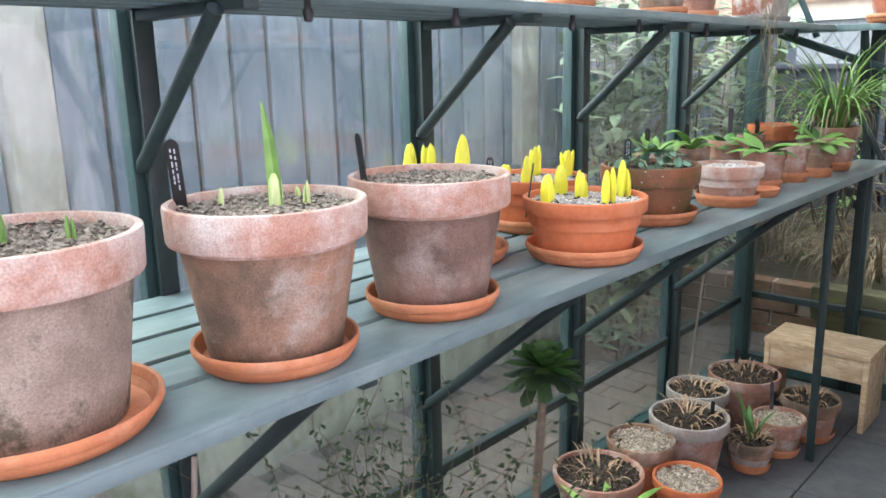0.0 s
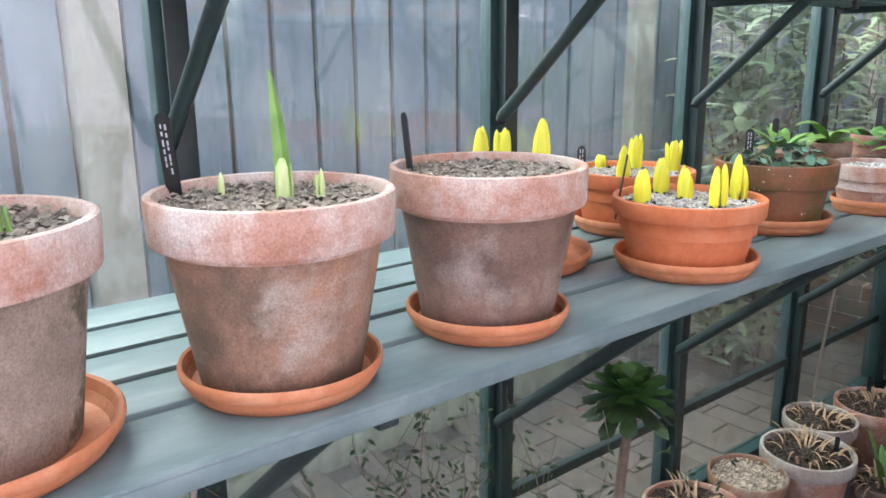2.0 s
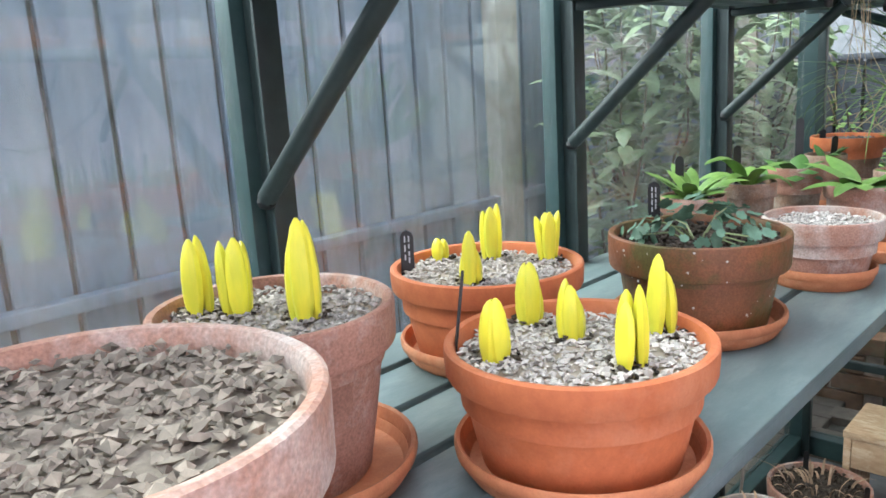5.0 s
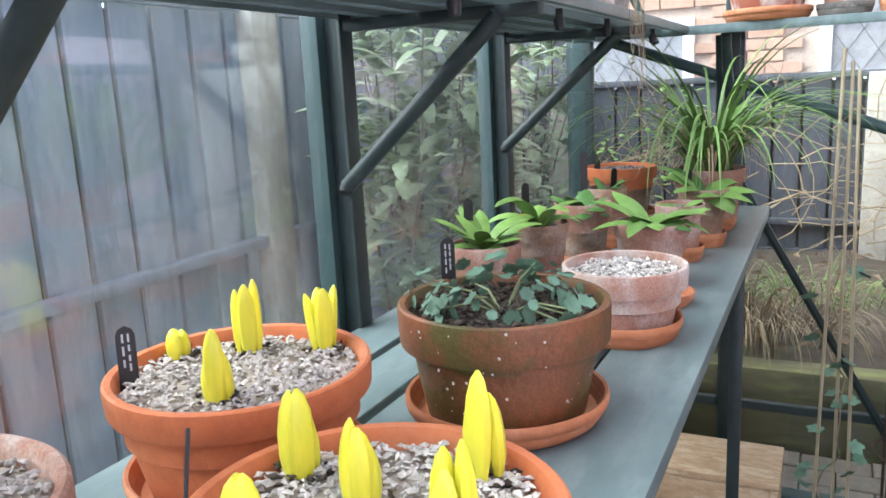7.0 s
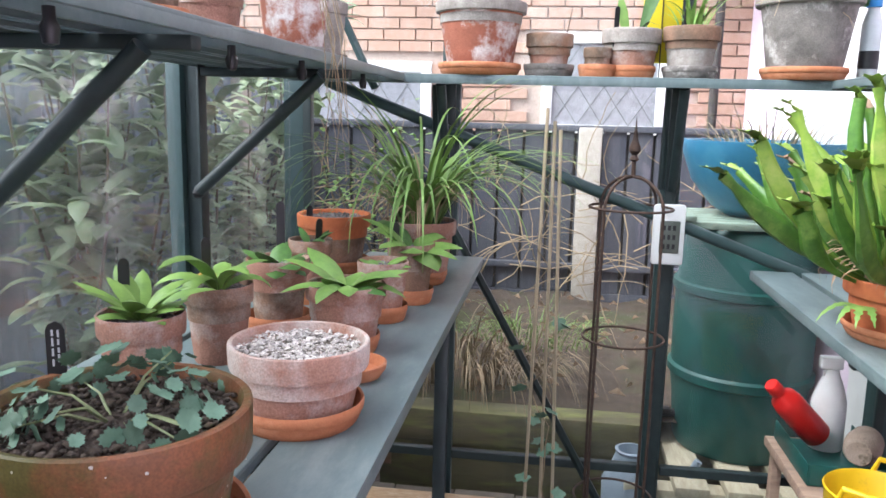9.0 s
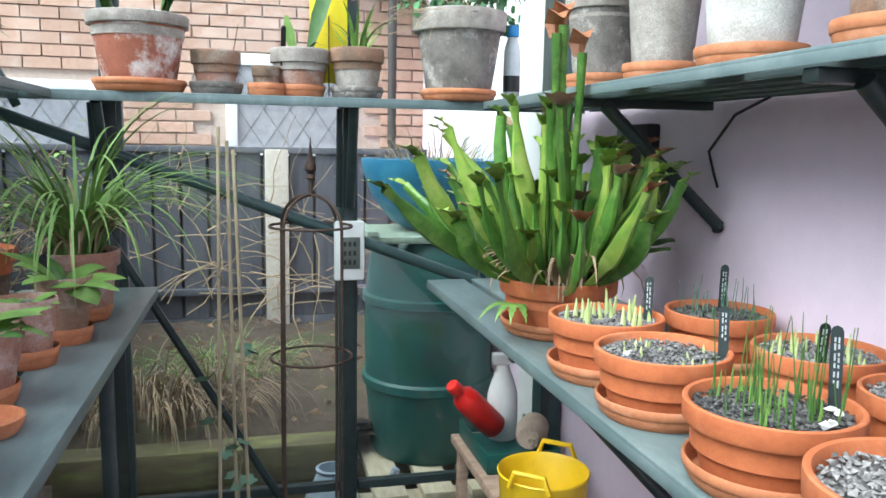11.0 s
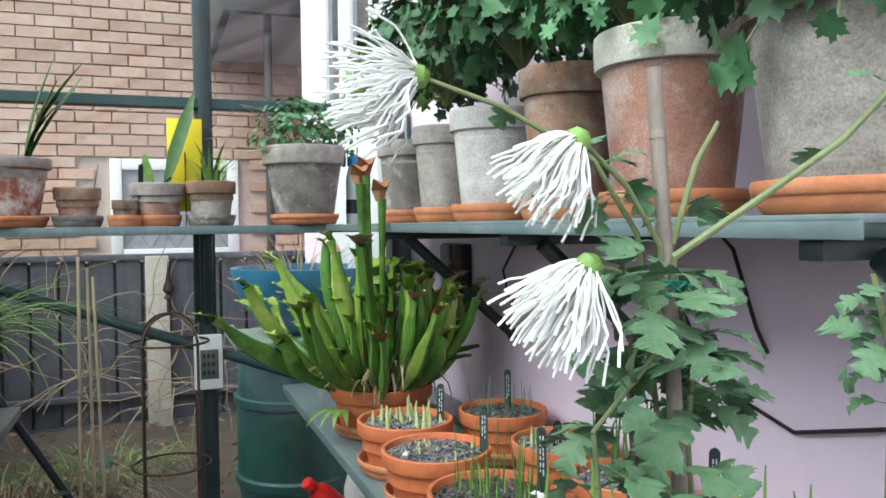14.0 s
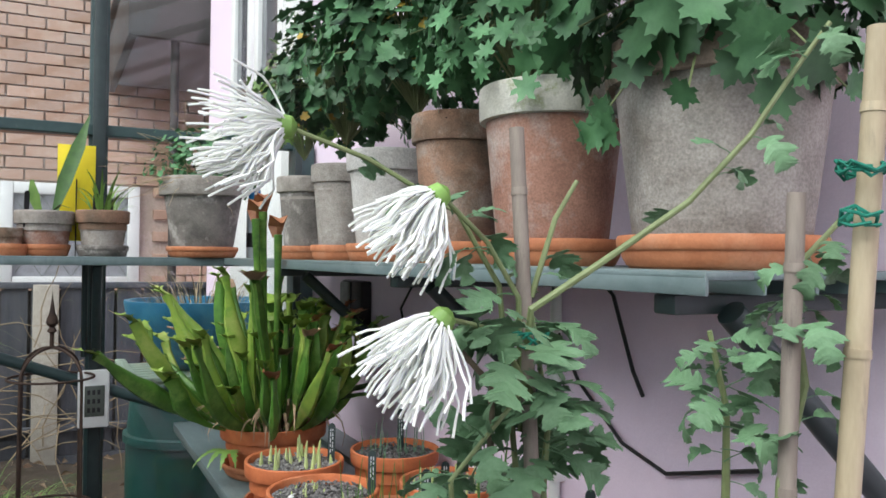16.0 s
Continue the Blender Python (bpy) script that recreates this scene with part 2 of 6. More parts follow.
MOSSCON = mat("mossy_concrete", (0.58, 0.60, 0.49), (0.46, 0.50, 0.38), rough=0.92, scale=40, c=(0.22, 0.27, 0.13), cscale=6, cmin=0.52, cmax=0.7, bump=0.4, speck=0.150)
PAVING = mat("damp_brick_paving", (0.19, 0.155, 0.125), (0.145, 0.115, 0.095), rough=0.75, scale=40, c=(0.10, 0.095, 0.07), cscale=7, cmin=0.52, cmax=0.7, bump=0.3, vary=0.14, speck=0.125)
JOINT = mat("paving_sand", (0.10, 0.09, 0.075), rough=0.95, scale=80, bump=0.4)
SLAB = mat("dark_floor_slab", (0.095, 0.095, 0.10), (0.07, 0.07, 0.075), rough=0.6, scale=30, c=(0.13, 0.125, 0.12), cscale=5, cmin=0.5, cmax=0.7, bump=0.15)
BRICK = mat("orange_brick", (0.55, 0.36, 0.275), (0.48, 0.295, 0.215), rough=0.85, scale=40, c=(0.58, 0.43, 0.35), cscale=4, cmin=0.5, cmax=0.7, bump=0.3, vary=0.13, speck=0.100)
MORTAR = mat("pale_mortar", (0.58, 0.46, 0.39), rough=0.95, scale=80, bump=0.3)
OLDBRICK = mat("old_bed_brick", (0.27, 0.145, 0.085), (0.19, 0.105, 0.065), rough=0.9, scale=40, c=(0.15, 0.14, 0.08), cscale=8, cmin=0.5, cmax=0.66, bump=0.4, vary=0.16)
EARTH = mat("bare_earth", (0.085, 0.062, 0.043), (0.05, 0.037, 0.027), rough=0.95, scale=25, c=(0.05, 0.062, 0.022), cscale=3, cmin=0.52, cmax=0.68, bump=0.8, speck=0.200)
SLEEPER = mat("mossy_timber", (0.13, 0.115, 0.06), (0.09, 0.08, 0.045), rough=0.9, scale=25, c=(0.19, 0.20, 0.065), cscale=7, cmin=0.5, cmax=0.66, bump=0.5, stretch=(0.4, 2, 2))
OSB = mat("strand_board", (0.56, 0.40, 0.25), (0.42, 0.28, 0.16), rough=0.75, scale=45, c=(0.62, 0.49, 0.33), cscale=28, cmin=0.5, cmax=0.6, stretch=(0.5, 1.6, 1.2))
RAWWOOD = mat("weathered_wood", (0.38, 0.27, 0.20), (0.27, 0.18, 0.13), rough=0.8, scale=30, c=(0.20, 0.15, 0.12), cscale=10, cmin=0.5, cmax=0.7, stretch=(0.4, 2, 2), bump=0.3)
PALLET = mat("pale_pallet_timber", (0.50, 0.45, 0.33), (0.38, 0.33, 0.23), rough=0.8, scale=30, stretch=(2, 0.4, 2), bump=0.3)
BARREL = mat("green_barrel_plastic", (0.012, 0.085, 0.075), (0.009, 0.065, 0.058), rough=0.42, scale=12, c=(0.03, 0.12, 0.11), cscale=8, cmin=0.55, cmax=0.75)
LID = mat("pale_green_slat_plastic", (0.28, 0.36, 0.29), (0.22, 0.29, 0.23), rough=0.6, scale=20)
BLUE = mat("blue_glaze", (0.05, 0.22, 0.36), (0.035, 0.165, 0.29), rough=0.3, scale=10, c=(0.10, 0.30, 0.42), cscale=9, cmin=0.5, cmax=0.7)
RED = mat("red_plastic", (0.62, 0.018, 0.014), (0.55, 0.014, 0.012), rough=0.35, scale=12)
YELLOWPL = mat("yellow_plastic", (0.78, 0.52, 0.012), (0.70, 0.45, 0.01), rough=0.45, scale=14, c=(0.55, 0.36, 0.03), cscale=20, cmin=0.6, cmax=0.75)
WHITEPL = mat("white_plastic", (0.78, 0.79, 0.78), (0.72, 0.73, 0.72), rough=0.4, scale=20)
WHITEWOOD = mat("white_painted_frame", (0.80, 0.80, 0.79), (0.74, 0.74, 0.73), rough=0.5, scale=20)
SCREEN = mat("lcd_grey", (0.10, 0.115, 0.10), rough=0.3, scale=10)
TEAL = mat("teal_print", (0.02, 0.22, 0.21), rough=0.5)
GREYPL = mat("grey_blue_plastic", (0.30, 0.36, 0.42), (0.24, 0.29, 0.35), rough=0.45, scale=15)
RUST = mat("rusty_iron", (0.085, 0.05, 0.035), (0.045, 0.03, 0.025), rough=0.75, scale=60, metal=0.3, bump=0.3)
WIRE = mat("black_cable", (0.02, 0.02, 0.022), rough=0.5)
BOTTLE = mat("clear_bottle_plastic", (0.55, 0.60, 0.62), rough=0.2, scale=10)
BLUECAP = mat("blue_cap", (0.02, 0.22, 0.55), rough=0.4)
CARD = mat("yellow_sticky_card", (0.86, 0.70, 0.02), (0.82, 0.64, 0.02), rough=0.6, scale=30)
FASCIA_AND_GAP = mat("dark_brown_fascia_and_gap", (0.055, 0.045, 0.042), (0.04, 0.034, 0.032), rough=0.6)
SOFFIT = mat("grey_soffit", (0.34, 0.33, 0.34), rough=0.8)
TILE = mat("roof_tile", (0.16, 0.10, 0.08), (0.10, 0.07, 0.06), rough=0.9, scale=12)
DARKPANE = mat("dark_window_pane", (0.10, 0.11, 0.125), (0.07, 0.08, 0.09), rough=0.08, scale=3)
CURTAIN = mat("net_curtain", (0.34, 0.34, 0.37), rough=0.9, scale=20)
# Real dust, plus extra whiteness painted in for the haze of reflected sky.
GLASS = glass_mat("dusty_hazed_glass", 0.105, 0.07)
GLASS_CLEAN = glass_mat("clean_glass", 0.003, 0.03)
MAUVE = mat("mauve_flower", (0.50, 0.26, 0.50), rough=0.6)

# ---- mesh helpers ----
class MB:
    """Collects vertices and faces and makes one mesh of them."""

    def __init__(self):
        self.v, self.f = [], []

    def add(self, verts, faces):
        o = len(self.v)
        self.v.extend([tuple(p) for p in verts])
        self.f.extend([tuple(i + o for i in f) for f in faces])
        return self

    def box(self, lo, hi, m=None):
        x0, y0, z0 = lo
        x1, y1, z1 = hi
        vs = [(x0, y0, z0), (x1, y0, z0), (x1, y1, z0), (x0, y1, z0), (x0, y0, z1), (x1, y0, z1), (x1, y1, z1), (x0, y1, z1)]
        if m is not None:
            vs = [m @ Vector(p) for p in vs]
        return self.add(vs, [(3, 2, 1, 0), (4, 5, 6, 7), (0, 1, 5, 4), (1, 2, 6, 5), (2, 3, 7, 6), (3, 0, 4, 7)])

    def bevbox(self, lo, hi, b, m=None):
        """A box with chamfered edges."""
        bm = bmesh.new()
        bmesh.ops.create_cube(bm, size=1.0)
        for q in bm.verts:
            q.co = Vector([lo[k] + (q.co[k] + 0.5) * (hi[k] - lo[k]) for k in range(3)])
        bmesh.ops.bevel(bm, geom=bm.edges[:], offset=b, segments=2, affect="EDGES", profile=0.5)
        vs = [m @ q.co if m is not None else q.co.copy() for q in bm.verts]
        fs = [[q.index for q in f.verts] for f in bm.faces]
        bm.free()
        return self.add(vs, fs)

    def lathe(self, prof, seg=40, m=None, wob=0.0, cap=False):
        """A turned shape from (radius, height) pairs."""
        vs = []
        for r, z in prof:
            for k in range(seg):
                a = 2 * math.pi * k / seg
                w = 1 + wob * math.sin(a * 2 + z * 20) + wob * 0.5 * math.sin(a * 5 + 1)
                p = Vector((r * w * math.cos(a), r * w * math.sin(a), z))
                vs.append(m @ p if m is not None else p)
        fs = []
        for i in range(len(prof) - 1):
            for k in range(seg):
                k2 = (k + 1) % seg
                fs.append((i * seg + k, i * seg + k2, (i + 1) * seg + k2, (i + 1) * seg + k))
        if cap:
            fs.append(tuple(range(seg))[::-1])
            fs.append(tuple((len(prof) - 1) * seg + k for k in range(seg)))
        return self.add(vs, fs)

    def tube(self, pts, r0, r1=None, seg=7):
        """A round rod along points, tapering from r0 to r1."""
        r1 = r0 if r1 is None else r1
        pts = [Vector(p) for p in pts]
        vs, n = [], len(pts)
        up = None
        for i, p in enumerate(pts):
            d = (pts[min(i + 1, n - 1)] - pts[max(i - 1, 0)]).normalized()
            if up is None:
                up = Vector((0, 0, 1)) if abs(d.z) < 0.9 else Vector((1, 0, 0))
            u = d.cross(up).normalized()
            w = u.cross(d).normalized()
            up = w
            r = r0 + (r1 - r0) * i / max(n - 1, 1)
            for k in range(seg):
                a = 2 * math.pi * k / seg
                vs.append(p + r * (math.cos(a) * u + math.sin(a) * w))
        fs = [(i * seg + k, i * seg + (k + 1) % seg, (i + 1) * seg + (k + 1) % seg, (i + 1) * seg + k) for i in range(n - 1) for k in range(seg)]
        fs += [tuple(range(seg))[::-1], tuple((n - 1) * seg + k for k in range(seg))]
        return self.add(vs, fs)

    def strip(self, pts, widths, side, fold=0.0):
        """A leaf blade along points: three rows of vertices, folded along the middle."""
        pts = [Vector(p) for p in pts]
        n = len(pts)
        vs = []
        s = Vector(side).normalized()
        for i, p in enumerate(pts):
            d = (pts[min(i + 1, n - 1)] - pts[max(i - 1, 0)]).normalized()
            u = (s - d * s.dot(d)).normalized()
            nrm = u.cross(d)
            vs += [p - u * widths[i] + nrm * fold * widths[i], p, p + u * widths[i] + nrm * fold * widths[i]]
        fs = []
        for i in range(n - 1):
            a = 3 * i
            fs += [(a, a + 1, a + 4, a + 3), (a + 1, a + 2, a + 5, a + 4)]
        return self.add(vs, fs)

    def mesh(self, name, material, smooth=True, sharp=40):
        me = bpy.data.meshes.new(name)
        me.from_pydata(self.v, [], self.f)
        me.materials.append(material)
        if smooth:
            me.polygons.foreach_set("use_smooth", [True] * len(me.polygons))
            me.set_sharp_from_angle(angle=radians(sharp))
        me.update()
        return me


def part(name, mb, material, parent, label="", kind="", smooth=True):
    ob = new(name, mb.mesh(name, material, smooth, 180 if name in ("compost", "collar") else 40) if isinstance(mb, MB) else mb)
    ob.parent = parent
    return tagged(ob, label, kind=kind)


def thing(name, at, label, category, group="", rz=0.0, kind=""):
    ob = new(name)
    ob.matrix_world = pose(*at, 0, 0, rz)
    ob.empty_display_size = 0.02
    return tagged(ob, label, category, group, kind)


def solid(name, mb, material, label, category="", kind="structure", at=None, smooth=False):
    ob = new(name, mb.mesh(name, material, smooth))
    if at:
        ob.matrix_world = pose(*at)
    return tagged(ob, label, category, kind=kind)


def rnd(a, b):
    return random.uniform(a, b)

FLOOR, BENCH, SHELF = 0.04, 0.912, 1.362
XW, XE, YN = -1.15, 0.41, 3.13      # left glass, right glass, end glass
EAVE, YS = 1.70, -0.9

# ---- ground, floor, paving ----
solid("ground", MB().box((-60, -60, -0.5), (60, 60, 0.0)), EARTH, "bare brown earth around the greenhouse", "ground")
mb = MB()
for i in range(4):
    for j in range(9):
        x0, y0 = -1.13 + i * 0.5, -0.88 + j * 0.45
        mb.bevbox((x0 + 0.002, y0 + 0.002, 0.0), (min(x0 + 0.498, 0.395), min(y0 + 0.448, 3.1), FLOOR), 0.003)
solid("floor", mb, SLAB, "dark grey paving slabs on the greenhouse floor", "floor")
solid("paving_bed", MB().box((-1.95, -1.0, 0.0), (-1.2, 5.2, 0.012)), JOINT, "sandy joints under the paving", "pavement")
solid("paving_bed_end", MB().box((-1.2, 3.2, 0.0), (2.0, 3.52, 0.012)), JOINT, "sandy joints under the end paving", "pavement")

# ---- greenhouse frame ----
def post(x, y, z0, z1, ax, nm="frame_post"):
    """Aluminium glazing bar: a web with an inner flange and bolt slot."""
    ob = thing(nm, (x, y, z0), "dark green painted aluminium glazing bar", "glazing bar", "glazing bars", kind="structure")
    h = z1 - z0
    if ax == "x":
        a = MB().bevbox((-0.028, -0.024, 0), (0.0, 0.024, h), 0.002)
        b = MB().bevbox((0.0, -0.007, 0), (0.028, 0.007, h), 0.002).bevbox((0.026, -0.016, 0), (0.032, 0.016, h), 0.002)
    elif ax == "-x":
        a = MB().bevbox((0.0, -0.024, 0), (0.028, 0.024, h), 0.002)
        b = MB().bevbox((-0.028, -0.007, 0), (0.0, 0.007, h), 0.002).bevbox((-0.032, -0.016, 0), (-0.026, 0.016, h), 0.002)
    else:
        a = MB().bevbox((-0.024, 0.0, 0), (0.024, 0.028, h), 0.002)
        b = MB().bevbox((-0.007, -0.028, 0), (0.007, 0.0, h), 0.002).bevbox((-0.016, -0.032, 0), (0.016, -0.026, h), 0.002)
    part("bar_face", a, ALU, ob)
    # Web and inner flange are a darker green than the face.
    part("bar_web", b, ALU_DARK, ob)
    return ob

POSTS_W = [-0.53 + 0.604 * k for k in range(7)]
for y in POSTS_W[:-1]:
    post(XW, y, FLOOR, EAVE, "x")
POSTS_E = [1.30, 1.825, 2.415]
POSTS_N = [-0.745, -0.185]
for x, top in zip(POSTS_N, (1.88, 2.13)):
    post(x, YN, FLOOR, top, "y")
for x, nm in ((XW, "corner_post"), (XE - 0.035, "corner_post")):
    s = 1 if x < 0 else -1
    ob = thing(nm, (x, YN, FLOOR), "dark green aluminium corner post", "corner post", kind="structure")
    part("corner_angle", MB().bevbox((-0.03, -0.035, 0), (0.03, 0.035, EAVE - FLOOR), 0.003), ALU, ob)
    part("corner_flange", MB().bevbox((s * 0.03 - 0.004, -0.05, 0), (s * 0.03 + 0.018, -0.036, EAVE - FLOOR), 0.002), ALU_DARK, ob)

def rail(nm, lo, hi, material=ALU, label="dark green aluminium glazing rail"):
    return solid(nm, MB().bevbox(lo, hi, 0.003), material, label, "rail")

for x in (XW,):
    rail("base_rail", (x - 0.025, YS, FLOOR), (x + 0.025, YN - 0.04, FLOOR + 0.06))
    rail("eaves_rail", (x - 0.03, YS, EAVE), (x + 0.03, YN + 0.03, EAVE + 0.06))
    for k, y in enumerate(POSTS_W[:-1] if x < 0 else POSTS_E):
        y2 = y + 0.604 if y + 0.604 < 3.0 else YN - 0.02
        rail("cross_rail", (x - 0.008, y + 0.026, 0.315), (x + 0.012, y2 - 0.026, 0.34), ALU_DARK, "black horizontal glazing rail near the floor")
rail("base_rail_end", (XW + 0.03, YN - 0.02, FLOOR), (XE - 0.03, YN + 0.03, FLOOR + 0.06))
rail("gable_transom", (XW + 0.03, YN - 0.014, 1.685), (XE - 0.03, YN + 0.026, 1.715))
xs = [XW + 0.032] + [v for x in POSTS_N for v in (x - 0.025, x + 0.025)] + [XE - 0.032]
for a, b in zip(xs[::2], xs[1::2]):
    rail("cross_rail_end", (a, YN - 0.012, 0.335), (b, YN + 0.010, 0.36), ALU_DARK, "black horizontal rail across the gable")

# panes
def pane(nm, lo, hi, m=GLASS):
    ob = solid(nm, MB().box(lo, hi), m, "dusty clear horticultural glass pane", "glass pane")
    ob.visible_shadow = False
    return ob

for x in (XW - 0.012,):
    ys = (POSTS_W if x < 0 else POSTS_E + [3.10])
    for a, b in zip(ys, ys[1:]):
        pane("window_pane", (x - 0.002, a + 0.008, FLOOR + 0.06), (x + 0.002, b - 0.008, EAVE))
for a, b in zip([XW] + POSTS_N, POSTS_N + [XE]):
    pane("window_pane_end", (a + 0.03, YN + 0.014, FLOOR + 0.06), (b - 0.03, YN + 0.018, EAVE - 0.02), GLASS_CLEAN)
# roof and gables
XR, ZR = XE, EAVE + (XE - XW) * 0.45
def rafter(y, nm="rafter"):
    for x in (XW,):
        mb = MB().tube([(x, y, EAVE + 0.045), (XR, y, ZR + 0.045)], 0.018, seg=4)
        solid(nm, mb, ALU, "dark green roof glazing bar", "glazing bar")
for y in POSTS_W[1:] + [YN - 0.0]:
    rafter(y)
solid("ridge", MB().bevbox((XR - 0.05, YS, ZR + 0.02), (XR - 0.002, YN + 0.03, ZR + 0.075), 0.004), ALU, "dark green ridge bar", "ridge")
mb = MB()
for x in (XW,):
    d = 0.004
    mb.add([(x, YS, EAVE + 0.06), (x, YN, EAVE + 0.06), (XR, YN, ZR + 0.06), (XR, YS, ZR + 0.06), (x, YS, EAVE + 0.06 + d), (x, YN, EAVE + 0.06 + d), (XR, YN, ZR + 0.06 + d), (XR, YS, ZR + 0.06 + d)],
           [(0, 1, 2, 3), (7, 6, 5, 4), (0, 4, 5, 1), (1, 5, 6, 2), (2, 6, 7, 3), (3, 7, 4, 0)])
ob = solid("roof_glass", mb, GLASS_CLEAN, "clear glass roof panes", "roof")
ob.visible_shadow = False
gb = MB().add([(XW, YN + 0.014, 1.72), (XE, YN + 0.014, 1.72), (XR, YN + 0.014, ZR + 0.04), (XW, YN + 0.018, 1.72), (XE, YN + 0.018, 1.72), (XR, YN + 0.018, ZR + 0.04)], [(0, 1, 2), (5, 4, 3), (0, 3, 4, 1), (1, 4, 5, 2), (2, 5, 3, 0)])
solid("gable_glass", gb, GLASS_CLEAN, "triangular glass pane in the gable", "glass pane").visible_shadow = False
# gable braces
def rod(nm, a, b, r, material, label, category, kind="structure", seg=10):
    return solid(nm, MB().tube([a, b], r, seg=seg), material, label, category, kind, smooth=True)
rod("gable_brace", (-1.064, YN - 0.035, 1.346), (0.158, YN - 0.035, 0.895), 0.015, ALU, "round dark green diagonal brace across the gable", "brace")
rod("gable_brace_low", (-0.80, YN - 0.04, 1.11), (-0.309, YN - 0.04, 0.245), 0.011, ALU_DARK, "thin dark diagonal brace low on the gable", "brace", seg=6)
rod("gable_brace_high", (-1.12, YN - 0.02, 1.70), (-0.94, YN - 0.02, 1.33), 0.011, ALU, "green diagonal brace high on the gable", "brace", seg=6)

# ---- slatted benches and shelves ----
def staging(nm, x0, x1, y0, y1, top, widths, front, label, posts, foot, wallx, rr, lipz=0.03):
    """Slats along y on cross bearers; front is the side of the wide lipped slat; diagonal struts run to the posts."""
    ob = thing(nm, (0, 0, 0), label, "slatted staging")
    total = sum(widths)
    gap = (x1 - x0 - total) / (len(widths) - 1)
    x = x0 if front < 0 else x1
    for i, w in enumerate(widths):
        a, b = (x, x + w) if front < 0 else (x - w, x)
        mb = MB().bevbox((a, y0, top - 0.007), (b, y1, top), 0.0025)
        if i == 0:
            f = (a, a + 0.004) if front < 0 else (b - 0.004, b)
            mb.bevbox((f[0], y0, top - lipz), (f[1], y1, top - 0.004), 0.0015)
        else:
            mb.box((a + 0.002, y0 + 0.002, top - 0.018), (a + 0.006, y1 - 0.002, top - 0.006)).box((b - 0.006, y0 + 0.002, top - 0.018), (b - 0.002, y1 - 0.002, top - 0.006))
        part("slat", mb, SLAT, ob)
        x = x + w + gap if front < 0 else x - w - gap
    for y in posts:
        if not y0 < y < y1:
            continue
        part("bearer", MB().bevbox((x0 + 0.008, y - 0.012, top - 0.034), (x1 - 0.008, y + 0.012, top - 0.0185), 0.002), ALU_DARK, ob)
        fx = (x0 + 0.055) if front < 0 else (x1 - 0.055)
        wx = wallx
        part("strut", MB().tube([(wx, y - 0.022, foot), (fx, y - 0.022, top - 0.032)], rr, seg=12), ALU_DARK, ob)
        s = MB()
        for p in ((wx, foot),):
            s.lathe([(0.0, -0.008), (0.009, -0.008), (0.009, 0.004), (0.005, 0.009), (0.0, 0.009)], 8, pose(p[0], y - 0.022, p[1] - 0.004, 0, 90, 0))
        part("bolt", s, BLACK, ob)
    return ob


staging("bench", -1.125, -0.645, -0.85, 3.07, BENCH, [0.115, 0.078, 0.078, 0.078, 0.078], 1, "grey-green slatted aluminium bench along the glass", POSTS_W, 0.52, XW + 0.03, 0.0125, 0.022)
staging("bench", 0.01, 0.395, 1.36, 3.07, BENCH, [0.10, 0.076, 0.076, 0.076], -1, "grey-green slatted aluminium bench under the pink wall", POSTS_E, 0.52, XE - 0.006, 0.0125, 0.022)
SW = [0.05, 0.05, 0.05, 0.05, 0.05]
staging("shelf", -1.125, -0.832, -0.85, 2.95, SHELF, SW, 1, "dark slatted aluminium high shelf beside the fence", POSTS_W, 1.12, XW + 0.03, 0.0115, 0.018)
staging("shelf", 0.115, 0.395, 1.25, 2.95, SHELF, SW, -1, "slatted aluminium high shelf against the pink wall", POSTS_E, 1.12, XE - 0.006, 0.0115, 0.018)
es = thing("end_shelf", (0, 0, 0), "grey-green aluminium shelf across the gable", "slatted staging")
for i in range(3):
    y = 2.953 + i * 0.048
    mb = MB().bevbox((-1.12, y, SHELF - 0.006), (0.38, y + 0.044, SHELF), 0.002)
    if i == 0:
        mb.bevbox((-1.12, y, SHELF - 0.022), (0.38, y + 0.004, SHELF - 0.003), 0.0015)
    part("slat", mb, SLAT, es)
for x in POSTS_N:
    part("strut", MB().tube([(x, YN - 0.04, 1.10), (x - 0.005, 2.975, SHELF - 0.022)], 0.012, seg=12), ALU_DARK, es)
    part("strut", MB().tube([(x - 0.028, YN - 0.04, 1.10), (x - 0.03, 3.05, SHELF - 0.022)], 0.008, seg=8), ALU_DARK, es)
for x, y0 in ((-0.662, 2.48),):
    lg = thing("bench_leg", (x, y0, FLOOR), "dark green angle-section leg under the bench end", "bench leg", kind="structure")
    part("leg_angle", MB().bevbox((-0.012, -0.012, 0), (0.012, -0.006, BENCH - FLOOR - 0.019), 0.001).bevbox((-0.012, -0.006, 0), (-0.006, 0.014, BENCH - FLOOR - 0.019), 0.001), ALU_DARK, lg)
# drop bolts under the slats of the high shelf
for k, y in enumerate([0.3, 0.78, 1.08, 1.42, 1.68, 2.02, 2.28, 2.66]):
    b = new("shelf_bolt", MB().lathe([(0.0, -0.03), (0.006, -0.028), (0.008, -0.016), (0.005, -0.01), (0.005, 0.0), (0.0, 0.0)], 10).mesh("shelf_bolt", BLACK))
    b.matrix_world = pose(-0.86, y, SHELF - 0.017)
    tagged(b, "black plastic bolt cap under the high shelf", "bolt", "shelf bolts")

